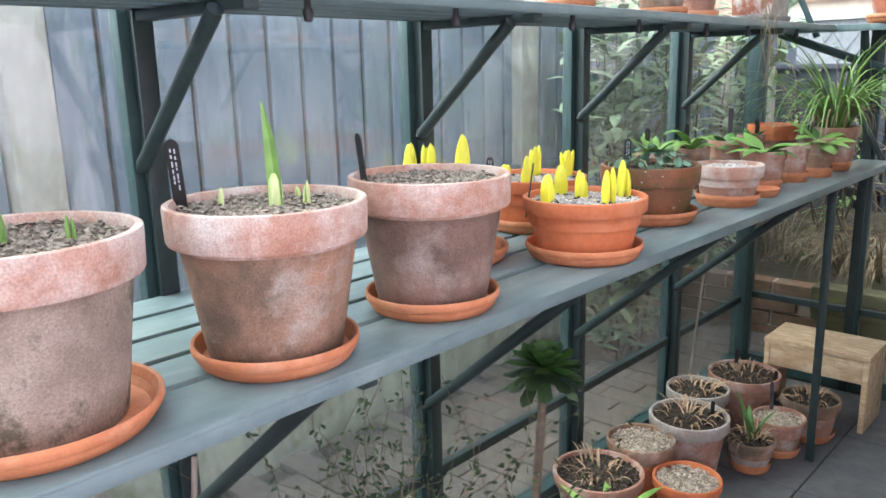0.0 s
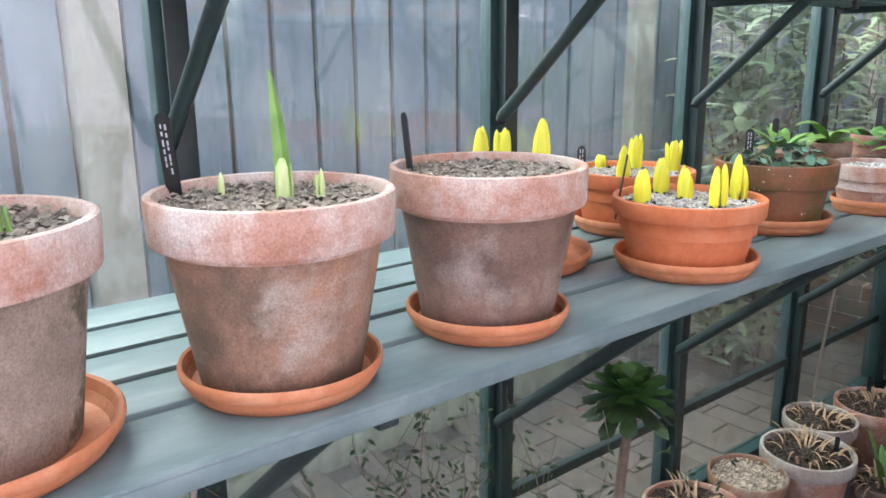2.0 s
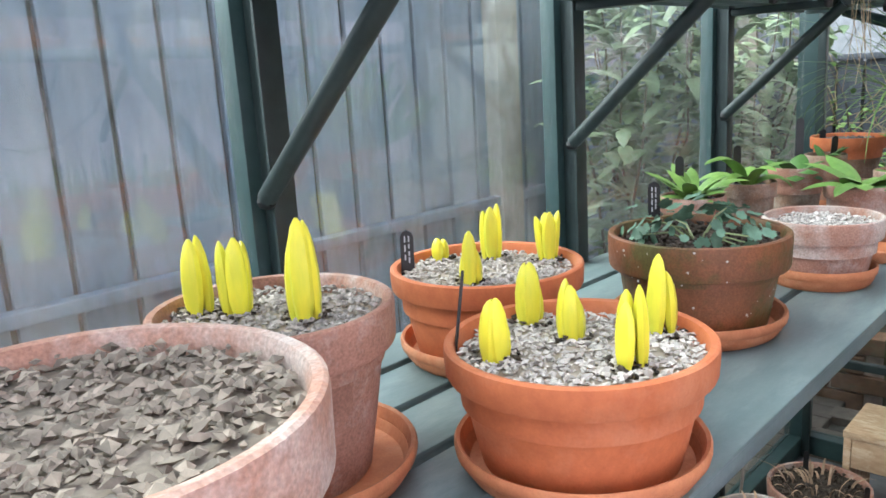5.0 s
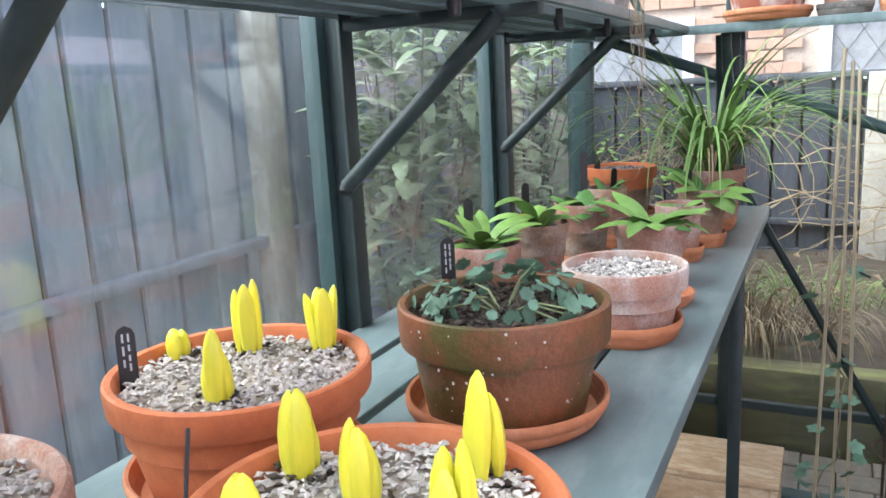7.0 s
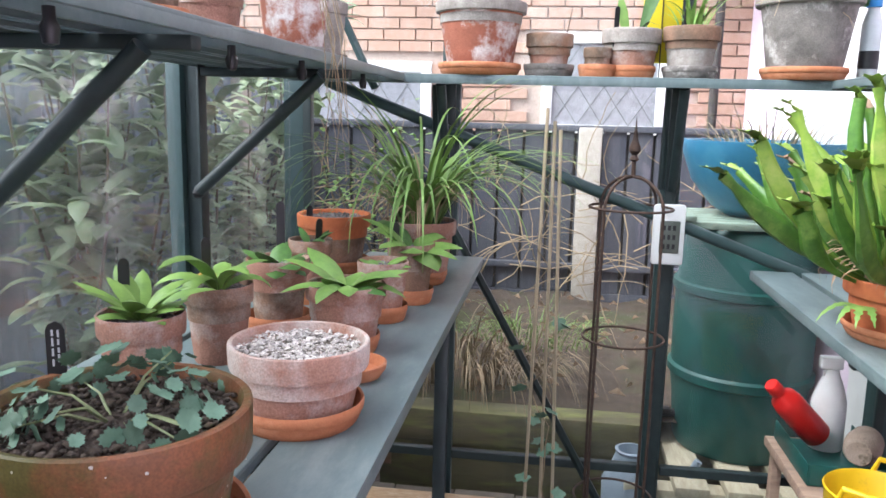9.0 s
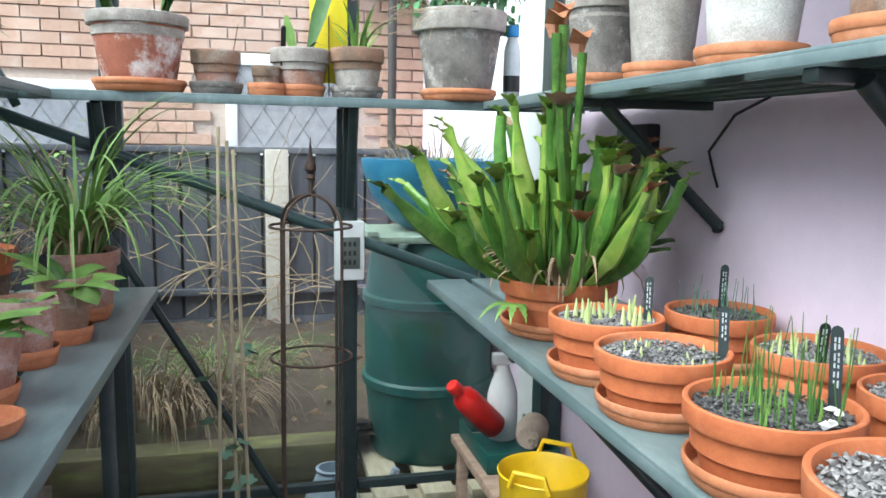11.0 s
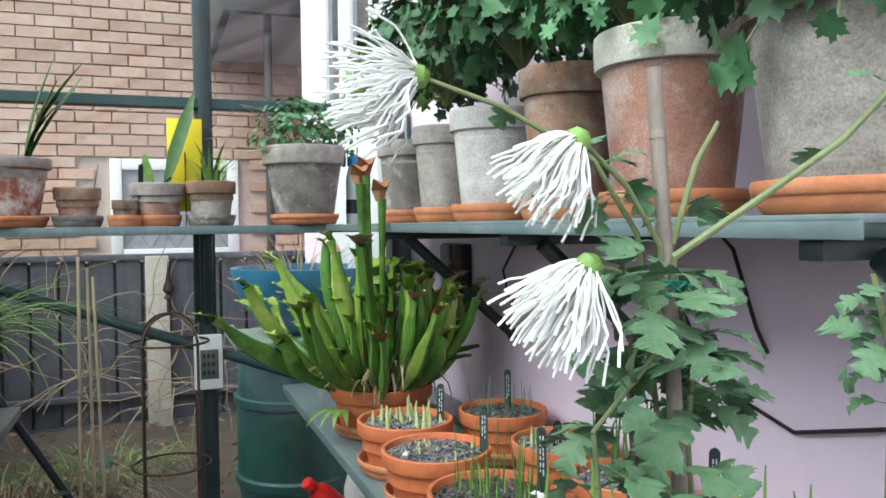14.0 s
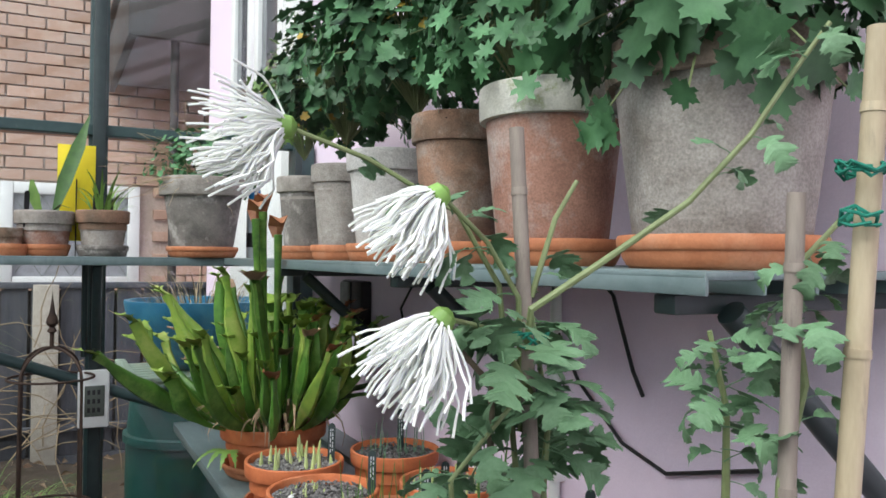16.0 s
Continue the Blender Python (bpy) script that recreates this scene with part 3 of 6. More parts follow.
# ---- outside: fences, house, beds ----
def fence_run(nm, origin, length, rz, top, rail_z, gravel_top, posts, label, paint=FENCE, base=MOSSCON):
    """Close-boarded fence: boards, a dark sheet as shade in their gaps, a rail, a concrete gravel board."""
    ob = thing(nm, origin, label, "fence", rz=rz, kind="structure")
    n = int(length / 0.125)
    variants = []
    for k in range(3):
        random.seed(40 + k)
        variants.append(MB().bevbox((0.003, 0, 0), (0.114, 0.014 + 0.003 * k, top - gravel_top), 0.003).mesh("board", paint, False))
    for i in range(n):
        b = new("board", variants[i % 3])
        b.parent = ob
        b.location = (i * 0.125, rnd(-0.003, 0.003), gravel_top)
    # Added dark sheet: its colour stands in for shade between the boards.
    part("backing", MB().box((0, 0.022, 0.05), (length, 0.03, top - 0.01)), FASCIA_AND_GAP, ob)
    part("rail", MB().bevbox((0, -0.045, rail_z - 0.03), (length, -0.004, rail_z), 0.004), paint, ob)
    part("capping", MB().bevbox((0, -0.02, top), (length, 0.035, top + 0.03), 0.004), paint, ob)
    part("gravel_board", MB().bevbox((0, -0.012, 0.0), (length, 0.03, gravel_top), 0.004), base, ob)
    for x in posts:
        part("concrete_post", MB().bevbox((x - 0.055, -0.055, 0), (x + 0.055, 0.045, top + 0.02), 0.006), CONCRETE, ob, "rough pale concrete fence post")
    return ob


fence_run("side_fence", (-1.97, -3.0, 0), 9.0, 90, 1.47, 0.86, 0.42, [3.0 + v for v in (0.80, 2.73, 4.66, -1.13)], "dark slate-blue painted close-board fence beside the greenhouse")
fence_run("end_fence", (-2.0, 5.0, 0), 6.5, 0, 1.20, 0.55, 0.40, [0.20, 1.69, 3.6, 5.4], "dark slate fence behind the bed", FENCE_DARK, FENCE_DARK)

# brick house beyond, with a leaded window
def brick_mesh(w, d, h, m):
    return MB().bevbox((0, -d, 0), (w, 0, h), 0.004).mesh("brick", m, False)


hs = thing("brick_house", (0, 6.6, 0), "neighbouring house of orange brick with white windows", "house", kind="structure")
part("wall", MB().box((-6, 0.006, 0), (3.0, 0.3, 5.0)), MORTAR, hs)
part("roof_verge", MB().bevbox((-6.2, -0.25, 5.0), (3.0, 0.6, 5.2), 0.01), FASCIA_AND_GAP, hs)

def house_window(x0, x1, z0, z1, lead):
    w = new("window")
    w.parent = hs
    part("frame", MB().bevbox((x0, -0.035, z0), (x0 + 0.075, 0.01, z1), 0.006).bevbox((x1 - 0.075, -0.035, z0), (x1, 0.01, z1), 0.006).bevbox((x0 + 0.0751, -0.033, z1 - 0.075), (x1 - 0.0751, 0.01, z1), 0.006).bevbox((x0 + 0.0751, -0.033, z0), (x1 - 0.0751, 0.01, z0 + 0.06), 0.006), WHITEWOOD, w)
    part("pane", MB().box((x0 + 0.075, -0.004, z0 + 0.06), (x1 - 0.075, 0.004, z1 - 0.075)), CURTAIN if lead else DARKPANE, w)
    if lead:
        mb = MB()
        a, b, lo, hi = x0 + 0.075, x1 - 0.075, z0 + 0.06, z1 - 0.075
        s = (b - a) / 4
        for sgn in (1, -1):
            for k in range(-6, 12):
                p = [(a + k * s, lo), (a + k * s + sgn * (hi - lo) / 1.5, hi)]
                pts = []
                for q in range(21):
                    f = q / 20
                    xx, zz = p[0][0] + (p[1][0] - p[0][0]) * f, lo + (hi - lo) * f
                    if a < xx < b:
                        pts.append((xx, -0.007, zz))
                if len(pts) > 1:
                    mb.tube([pts[0], pts[-1]], 0.0018, seg=4)
        part("leading", mb, SCREEN, w)
    return w


house_window(-0.59, 0.25, 1.155, 1.83, True)
house_window(-2.3, -1.35, 0.95, 1.62, True)

# pink rendered house wall
pw = thing("wall_east", (0, 0, 0), "pale pink rendered house wall beside the greenhouse", "wall", kind="structure")
part("render_coat", MB().box((0.412, -3.0, 0), (0.80, 4.9, 3.2)), PINKWALL, pw)
part("render_coat", MB().box((0.75, 4.9, 0), (1.0, 6.59, 2.5)), PINKWALL, pw)
for y0, y1, z0, z1 in ((3.42, 3.82, 1.75, 2.55), (3.88, 4.25, 1.75, 2.55)):
    w = new("window")
    w.parent = pw
    part("frame", MB().bevbox((0.385, y0, z0), (0.411, y0 + 0.06, z1), 0.004).bevbox((0.385, y1 - 0.06, z0), (0.411, y1, z1), 0.004).bevbox((0.386, y0 + 0.0601, z1 - 0.06), (0.411, y1 - 0.0601, z1), 0.004).bevbox((0.386, y0 + 0.0601, z0), (0.411, y1 - 0.0601, z0 + 0.06), 0.004), WHITEWOOD, w)
    part("pane", MB().box((0.402, y0 + 0.06, z0 + 0.06), (0.4105, y1 - 0.06, z1 - 0.06)), DARKPANE, w)
part("white_door_frame", MB().bevbox((0.38, 3.2, 0.1), (0.411, 3.38, 2.6), 0.004), WHITEWOOD, pw)
part("window_surround", MB().bevbox((0.395, 3.385, 1.0), (0.411, 4.26, 1.74), 0.004), WHITEWOOD, pw)
ev = thing("eaves", (0, 0, 0), "dark brown eaves and gutter of the house", "eaves", kind="structure")
part("soffit", MB().box((0.08, 5.03, 2.52), (0.74, 6.55, 2.54)), SOFFIT, ev)
part("fascia", MB().bevbox((0.03, 4.98, 2.46), (0.8, 5.028, 2.80), 0.01), FASCIA_AND_GAP, ev)
part("barge_board", MB().bevbox((0.03, 5.03, 2.46), (0.078, 6.55, 2.80), 0.01), FASCIA_AND_GAP, ev)
part("downpipe", MB().tube([(0.27, 5.1, 2.6), (0.27, 5.1, 0.42)], 0.022, seg=12), FASCIA_AND_GAP, ev)
part("eaves_roof", MB().box((0.0, 4.95, 2.81), (1.1, 6.59, 2.9)), TILE, ev)

# raised bed with timber front, brick corner and earth
bd = thing("raised_bed", (0, 0, 0), "raised garden bed edged with mossy timber and brick", "garden bed", kind="structure")
part("timber_edge", MB().bevbox((-1.02, 3.55, 0.18), (-0.12, 3.66, 0.30), 0.008).bevbox((-1.02, 3.57, 0.0), (-0.12, 3.66, 0.178), 0.006), SLEEPER, bd)
random.seed(5)
mb = MB()
NX, NY = 60, 36
vs, fs = [], []
for j in range(NY):
    for i in range(NX):
        x, y = -1.9 + 3.9 * i / (NX - 1), 3.66 + 1.32 * j / (NY - 1)
        z = 0.27 + 0.12 * j / (NY - 1) + 0.045 * noise.noise((x * 3, y * 3, 0)) + 0.02 * noise.noise((x * 11, y * 11, 3))
        vs.append((x, y, z))
for j in range(NY - 1):
    for i in range(NX - 1):
        a = j * NX + i
        fs.append((a, a + 1, a + NX + 1, a + NX))
part("bed_soil", MB().add(vs, fs), EARTH, bd)
bw = brick_mesh(0.205, 0.095, 0.062, OLDBRICK)
for r in range(4):
    for k in range(4):
        b = new("brick", bw)
        b.parent = bd
        b.location = (-1.93 + k * 0.215 + (0.1 if r % 2 else 0), 3.66 + rnd(-0.006, 0.006), 0.014 + r * 0.07)
part("bed_mortar", MB().box((-1.93, 3.585, 0), (-1.0, 3.65, 0.285)), MORTAR, bd)

def blades(n, cx, cy, cz, sx, sy, l0, l1, w, droop, lean=(0, 0), seed=1, seg=6):
    """Many thin arching blades that spring from an oval patch."""
    random.seed(seed)
    mb = MB()
    for _ in range(n):
        a = rnd(0, 2 * math.pi)
        q = math.sqrt(random.random())
        p = Vector((cx + sx * q * math.cos(a), cy + sy * q * math.sin(a), cz))
        out = Vector((math.cos(a) * q + lean[0] + rnd(-0.3, 0.3), math.sin(a) * q + lean[1] + rnd(-0.3, 0.3), 0))
        L, d = rnd(l0, l1), droop * rnd(0.5, 1.3)
        pts, ws = [], []
        ang = math.radians(rnd(60, 88))
        for i in range(seg + 1):
            pts.append(p.copy())
            f = i / seg
            ws.append(w * (1 - f ** 2) + 0.0003)
            dirn = out.normalized() * math.cos(ang) + Vector((0, 0, 1)) * math.sin(ang) if out.length > 0 else Vector((0, 0, 1))
            p = p + dirn * L / seg
            ang -= d / seg
        side = Vector((-out.y, out.x, 0)) if out.length > 0 else Vector((1, 0, 0))
        mb.strip(pts, ws, side, 0.25)
    return mb


def stuff(nm, mb, material, label, category):
    ob = new(nm, mb.mesh(nm, material))
    return tagged(ob, label, category, kind="stuff")


stuff("dry_grass", blades(330, -0.78, 3.98, 0.28, 0.34, 0.22, 0.25, 0.5, 0.0022, 2.6, (0.2, -0.9), 2), DRY, "straw-coloured dead grass flopping over the bed", "dead grass")
stuff("dry_grass", blades(160, -1.35, 4.15, 0.3, 0.3, 0.3, 0.2, 0.42, 0.002, 2.0, (0.2, -0.4), 3), DRY, "straw-coloured dead stems in the bed", "dead grass")
stuff("green_tuft", blades(170, -0.55, 4.35, 0.33, 0.3, 0.2, 0.1, 0.22, 0.002, 2.2, (0, -0.4), 4), LEAF_LIGHT, "short green grass growing in the bed", "grass")
random.seed(9)
mb = MB()
for _ in range(150):
    x, z = rnd(-1.8, 1.2), rnd(0.45, 1.0)
    y = rnd(4.55, 4.93)
    pts = [Vector((x, y, z))]
    d = Vector((rnd(-1, 1), rnd(-0.2, 0.2), rnd(-0.3, 0.9))).normalized()
    for i in range(6):
        d = (d + Vector((rnd(-0.4, 0.4), rnd(-0.15, 0.15), rnd(-0.45, 0.25)))).normalized()
        q = pts[-1] + d * 0.09
        q.y = min(q.y, 4.95)
        q.z = max(q.z, 0.36)
        pts.append(q)
    mb.tube(pts, 0.0032, 0.0012, seg=4)
stuff("bare_climber", mb, DRY, "tangle of bare pale climber stems on the fence", "climber")
random.seed(11)
mb = MB()
for _ in range(260):
    x, y = rnd(-1.7, 1.0), rnd(3.68, 4.85)
    a = rnd(0, 6.28)
    c = Vector((x, y, 0.31 + 0.12 * (y - 3.66) / 1.3))
    u = Vector((math.cos(a), math.sin(a), rnd(-0.3, 0.3))) * rnd(0.012, 0.03)
    mb.strip([c - u, c + Vector((0, 0, rnd(0.002, 0.012))), c + u], [0.002, rnd(0.007, 0.014), 0.001], (-u.y, u.x, 0.2), 0.3)
stuff("leaf_litter", mb, DEADLEAF, "dead leaves and twigs scattered on the soil", "leaf litter")

# shrub with long pale leaves between glass and side fence
def shrub(nm, cx, cy, z0, z1, n, sx, sy, ll, lw, material, label, seed, stems=9):
    random.seed(seed)
    ob = thing(nm, (cx, cy, z0), label, "shrub")
    st, lf = MB(), MB()
    for k in range(stems):
        p = Vector((rnd(-sx, sx) * 0.25, rnd(-sy, sy) * 0.25, 0))
        tip = Vector((rnd(-sx, sx), rnd(-sy, sy), (z1 - z0) * rnd(0.6, 1.0)))
        pts = [p.lerp(tip, i / 7) + Vector((rnd(-0.02, 0.02), rnd(-0.02, 0.02), 0)) for i in range(8)]
        pts[0] = p
        st.tube(pts, 0.007, 0.002, seg=6)
        for j in range(n // stems):
            q = pts[min(7, 1 + int(rnd(0, 7)))] + Vector((rnd(-0.05, 0.05), rnd(-0.09, 0.09), rnd(-0.09, 0.09)))
            a = rnd(0, 6.28)
            o = Vector((math.cos(a), math.sin(a), 0))
            L, dr, ang = ll * rnd(0.6, 1.25), rnd(0.6, 2.0), rnd(0.2, 1.0)
            pp, ws, c = [], [], q.copy()
            for i in range(6):
                f = i / 5
                pp.append(c.copy())
                ws.append(lw * math.sin(math.pi * min(1, 0.08 + f * 0.92)) ** 0.8 + 0.0004)
                c = c + (o * math.cos(ang) + Vector((0, 0, math.sin(ang)))) * L / 5
                ang -= dr / 5
            lf.strip(pp, ws, (-o.y, o.x, 0), 0.25)
    part("stems", st, WOODY, ob)
    part("leaves", lf, material, ob, kind="stuff")
    return ob


SHRUBLEAF = mat("grey_green_shrub_leaf", (0.33, 0.41, 0.26), (0.23, 0.31, 0.17), rough=0.45, scale=40, vary=0.3)
shrub("leafy_shrub", -1.60, 2.95, 0.0, 1.8, 1400, 0.24, 0.45, 0.13, 0.02, SHRUBLEAF, "tall shrub with narrow pale green leaves behind the glass", 21, 14)
shrub("leafy_shrub", -1.62, 3.75, 0.0, 1.85, 1300, 0.26, 0.45, 0.13, 0.02, SHRUBLEAF, "tall shrub with narrow pale green leaves by the fence", 22, 14)
shrub("leafy_shrub", -1.25, 4.55, 0.3, 1.35, 200, 0.3, 0.3, 0.05, 0.011, LEAF_LIGHT, "small-leaved yellowish shrub in the bed corner", 23)

# water barrel on a pallet, with blue bowl
bx, by = 0.165, 3.72
ba = thing("water_barrel", (bx, by, 0.2), "dark green ribbed plastic water barrel on a pallet", "water barrel")
part("body", MB().lathe([(r * 0.8, z) for r, z in [(0.0, 0), (0.235, 0.0), (0.25, 0.02), (0.262, 0.16), (0.275, 0.24), (0.288, 0.247), (0.288, 0.272), (0.275, 0.28), (0.277, 0.40), (0.275, 0.525), (0.288, 0.53), (0.288, 0.555), (0.272, 0.56), (0.262, 0.66), (0.24, 0.735), (0.225, 0.745), (0.0, 0.745)]], 48), BARREL, ba)
tapm = MB().tube([(-0.2, -0.03, 0.1), (-0.25, -0.05, 0.1), (-0.265, -0.055, 0.085), (-0.265, -0.055, 0.05)], 0.013, seg=10).bevbox((-0.26, -0.065, 0.11), (-0.22, -0.03, 0.122), 0.003)
part("tap", tapm, BLACK, ba, "black plastic tap")
ld = thing("slatted_lid", (bx - 0.02, by, 0.946), "pale green slatted plastic lid on the barrel", "lid")
for k in range(7):
    part("lid_slat", MB().bevbox((-0.22, -0.2 + k * 0.058, 0), (0.22, -0.2 + k * 0.058 + 0.045, 0.022), 0.003), LID, ld)
for x in (-0.225, 0.19):
    part("lid_frame", MB().bevbox((x, -0.205, 0.0222), (x + 0.035, 0.2, 0.04), 0.003), LID, ld)
bo = thing("blue_bowl", (bx + 0.03, by + 0.02, 0.969), "large blue glazed bowl planter on the barrel lid", "planter")
part("bowl", MB().lathe([(0.0, 0), (0.11, 0.0), (0.16, 0.03), (0.225, 0.11), (0.255, 0.19), (0.262, 0.225), (0.262, 0.24), (0.245, 0.24), (0.24, 0.2), (0.0, 0.2)], 48), BLUE, bo)
part("dry_plant", blades(120, 0, 0, 0.2, 0.2, 0.2, 0.08, 0.24, 0.0016, 1.6, seed=31), DRY, bo, "thin straw-coloured stems", kind="stuff")
pa = thing("pallet", (bx - 0.05, by, 0.0), "pale weathered timber pallet under the barrel", "pallet")
for k in range(5):
    part("pallet_board", MB().bevbox((-0.34 + k * 0.15, -0.38, 0.17), (-0.34 + k * 0.15 + 0.1, 0.38, 0.199), 0.004), PALLET, pa)
for y in (-0.34, 0.0, 0.28):
    part("pallet_bearer", MB().bevbox((-0.35, y, 0.0), (0.37, y + 0.07, 0.168), 0.005), PALLET, pa)
wc = thing("watering_can", (-0.20, 3.42, 0.012), "grey-blue plastic watering can standing outside", "watering can")
part("can_body", MB().lathe([(0.0, 0), (0.075, 0), (0.082, 0.02), (0.085, 0.16), (0.06, 0.21), (0.045, 0.25), (0.05, 0.26), (0.04, 0.262), (0.035, 0.22), (0.0, 0.2)], 28), GREYPL, wc)
part("spout", MB().tube([(0.07, 0, 0.06), (0.15, 0, 0.13), (0.2, 0, 0.24)], 0.018, 0.012, seg=10), GREYPL, wc)

# ---- pots ----
def stones(n, R, z, size, seed, flat=0.7, scatter=0.006):
    """A heaped layer of small irregular stones within radius R."""
    random.seed(seed)
    base = [(0, 0, 1), (1, 0, 0), (0, 1, 0), (-1, 0, 0), (0, -1, 0), (0, 0, -1)]
    faces = [(0, 1, 2), (0, 2, 3), (0, 3, 4), (0, 4, 1), (5, 2, 1), (5, 3, 2), (5, 4, 3), (5, 1, 4)]
    mb = MB()
    for k in range(n):
        q, a = R * math.sqrt(random.random()), rnd(0, 6.283)
        c = Vector((q * math.cos(a), q * math.sin(a), z + rnd(0, scatter)))
        s = size * rnd(0.55, 1.3)
        e = Euler((rnd(-0.5, 0.5), rnd(-0.5, 0.5), rnd(0, 6.28))).to_matrix()
        sc = (s * rnd(0.8, 1.5), s * rnd(0.7, 1.1), s * flat * rnd(0.6, 1.1))
        mb.add([c + e @ Vector((p[0] * sc[0] * rnd(0.75, 1.25), p[1] * sc[1] * rnd(0.75, 1.25), p[2] * sc[2])) for p in base], faces)
    return mb


POT_N = [100]


def pot(x, y, z, r, h, body, rim=None, fill=GRAVEL, rimh=0.2, taper=0.72, label="", sau=None, saum=None, group="", size=0.0035, name="flower_pot", tilt=0, top=0.014, nst=None, cover=True):
    """A clay pot with a banded rim, filled; and, where it has one, its saucer as a thing of its own."""
    POT_N[0] += 1
    zb = z
    if sau:
        sm = thing("saucer", (x, y, z), "terracotta saucer under a flower pot" if saum in (None, SAUCER) else "dull grey-brown saucer under a flower pot", "saucer", "saucers")
        part("dish", MB().lathe([(0, 0), (sau * 0.86, 0), (sau * 0.9, 0.003), (sau * 0.95, 0.011), (sau * 0.955, 0.0165), (sau * 0.92, 0.0168), (sau * 0.88, 0.008), (0, 0.007)], 56, wob=0.004), saum or SAUCER, sm)
        part("lip", MB().lathe([(sau * 0.945, 0.0155), (sau * 0.972, 0.0158), (sau * 0.99, 0.0175), (sau, 0.022), (sau, 0.0265), (sau * 0.985, 0.029), (sau * 0.955, 0.0275), (sau * 0.93, 0.0205), (sau * 0.922, 0.0172)], 56, wob=0.004), saum or SAUCER, sm)
        zb = z + 0.0075
    ob = thing(name, (x, y, zb), label or "aged terracotta flower pot", "flower pot", group, rz=rnd(0, 360))
    if tilt:
        ob.matrix_world = ob.matrix_world @ pose(0, 0, 0, tilt, 0, 0)
    rb, rh = r * taper, h * rimh
    zr = h - rh
    rl = rb + (r * 0.94 - rb) * zr / h
    part("pot_body", MB().lathe([(0, 0), (rb * 0.97, 0), (rb, 0.003), (rb + (rl - rb) * 0.33, zr * 0.33), (rb + (rl - rb) * 0.66, zr * 0.66), (rl, zr), (rl, zr + 0.002)], 56, wob=0.004), body, ob)
    part("pot_rim", MB().lathe([(rl - 0.001, zr), (r * 0.972, zr + 0.001), (r * 0.985, zr + 0.004), (r * 0.995, h - 0.006), (r * 0.99, h - 0.0015), (r * 0.97, h), (r * 0.925, h - 0.001), (r * 0.905, h - 0.006), (r * 0.88, h - 0.05)], 56, wob=0.004), rim or body, ob)
    if fill:
        fz = h - top
        part("fill_base", MB().lathe([(r * 0.9, fz - 0.003), (r * 0.5, fz), (0.0001, fz + 0.002)], 30), SOIL if fill is SOIL else (GRAVEL if fill in (GRIT, GRAVEL) else SLATEY), ob)
        n = nst or int(min(1500, 5.5 * (r * 0.89) ** 2 / size ** 2 / 3.2))
        part("gravel" if fill is not SOIL else "compost", stones(n, r * 0.885, fz, size, POT_N[0]), fill, ob, kind="stuff")
    ob["top"] = zb + h - top
    return ob


def label_stick(x, y, z, h, lean, rz, txt=True, w=0.008, nm="plant_label", material=None, colour="black"):
    ob = thing(nm, (x, y, z), colour + " plastic plant label with faded white writing", "plant label", "plant labels")
    ob.matrix_world = pose(x, y, z, lean, 0, rz)
    m = MB()
    prof = [(-w, -0.03), (w, -0.03), (w, h - w), (w * 0.7, h - w * 0.35), (0, h), (-w * 0.7, h - w * 0.35), (-w, h - w)]
    t = 0.0009
    vs = [(p[0], -t, p[1]) for p in prof] + [(p[0], t, p[1]) for p in prof]
    k = len(prof)
    m.add(vs, [tuple(range(k)), tuple(range(2 * k - 1, k - 1, -1))] + [(i, i + k, (i + 1) % k + k, (i + 1) % k) for i in range(k)])
    part("tag", m, material or BLACK, ob)
    if txt:
        b = MB()
        random.seed(int(x * 1000) + 7)
        for row in (-0.3, 0.3):
            zz = h * 0.86
            while zz > h * 0.35:
                l = rnd(0.003, 0.008)
                b.box((row * w - 0.0009, -t - 0.0004, zz - l), (row * w + 0.0009, -t - 0.0001, zz))
                zz -= l + rnd(0.001, 0.004)
        part("writing", b, INK, ob)
    return ob


def shoot(x, y, z, h, r, material, nm="hyacinth_shoot", label="bright yellow blanched bulb shoot", n=4, seed=0, group="bulb shoots", open_=0.25):
    """A blunt cluster of thick overlapping bulb leaves."""
    random.seed(seed)
    ob = thing(nm, (x, y, z), label, "bulb shoot", group, rz=rnd(0, 360))
    open_ = random.choice((-0.2, 0.05, -0.1, 0.35))
    n = n if open_ > 0 or n < 4 else random.choice((3, 4))
    for k in range(n):
        a = 2 * math.pi * k / n + rnd(-0.2, 0.2)
        o = Vector((math.cos(a), math.sin(a), 0))
        hh = h * rnd(0.68, 1.08)
        prof = [(0.5, 0.0), (0.74, 0.22), (0.8, 0.5), (0.68, 0.75), (0.42, 0.92), (0.12, 1.0)]
        vs, seg = [], 8
        for f, zz in prof:
            c = o * r * (0.42 + open_ * zz * zz)
            for i in range(seg):
                b = 2 * math.pi * i / seg
                u = Vector((-o.y, o.x, 0))
                vs.append(c + (u * math.cos(b) * 0.62 + o * math.sin(b) * 0.42) * r * f + Vector((0, 0, hh * zz)))
        fs = [(i * seg + q, i * seg + (q + 1) % seg, (i + 1) * seg + (q + 1) % seg, (i + 1) * seg + q) for i in range(len(prof) - 1) for q in range(seg)]
        fs.append(tuple((len(prof) - 1) * seg + q for q in range(seg)))
        part("bulb_leaf", MB().add(vs, fs), material, ob)
    part("collar", stones(26, r * 1.15, -0.002, 0.0035, seed + 5), SOIL, ob, "dark crumbs of compost", kind="stuff")
    return ob


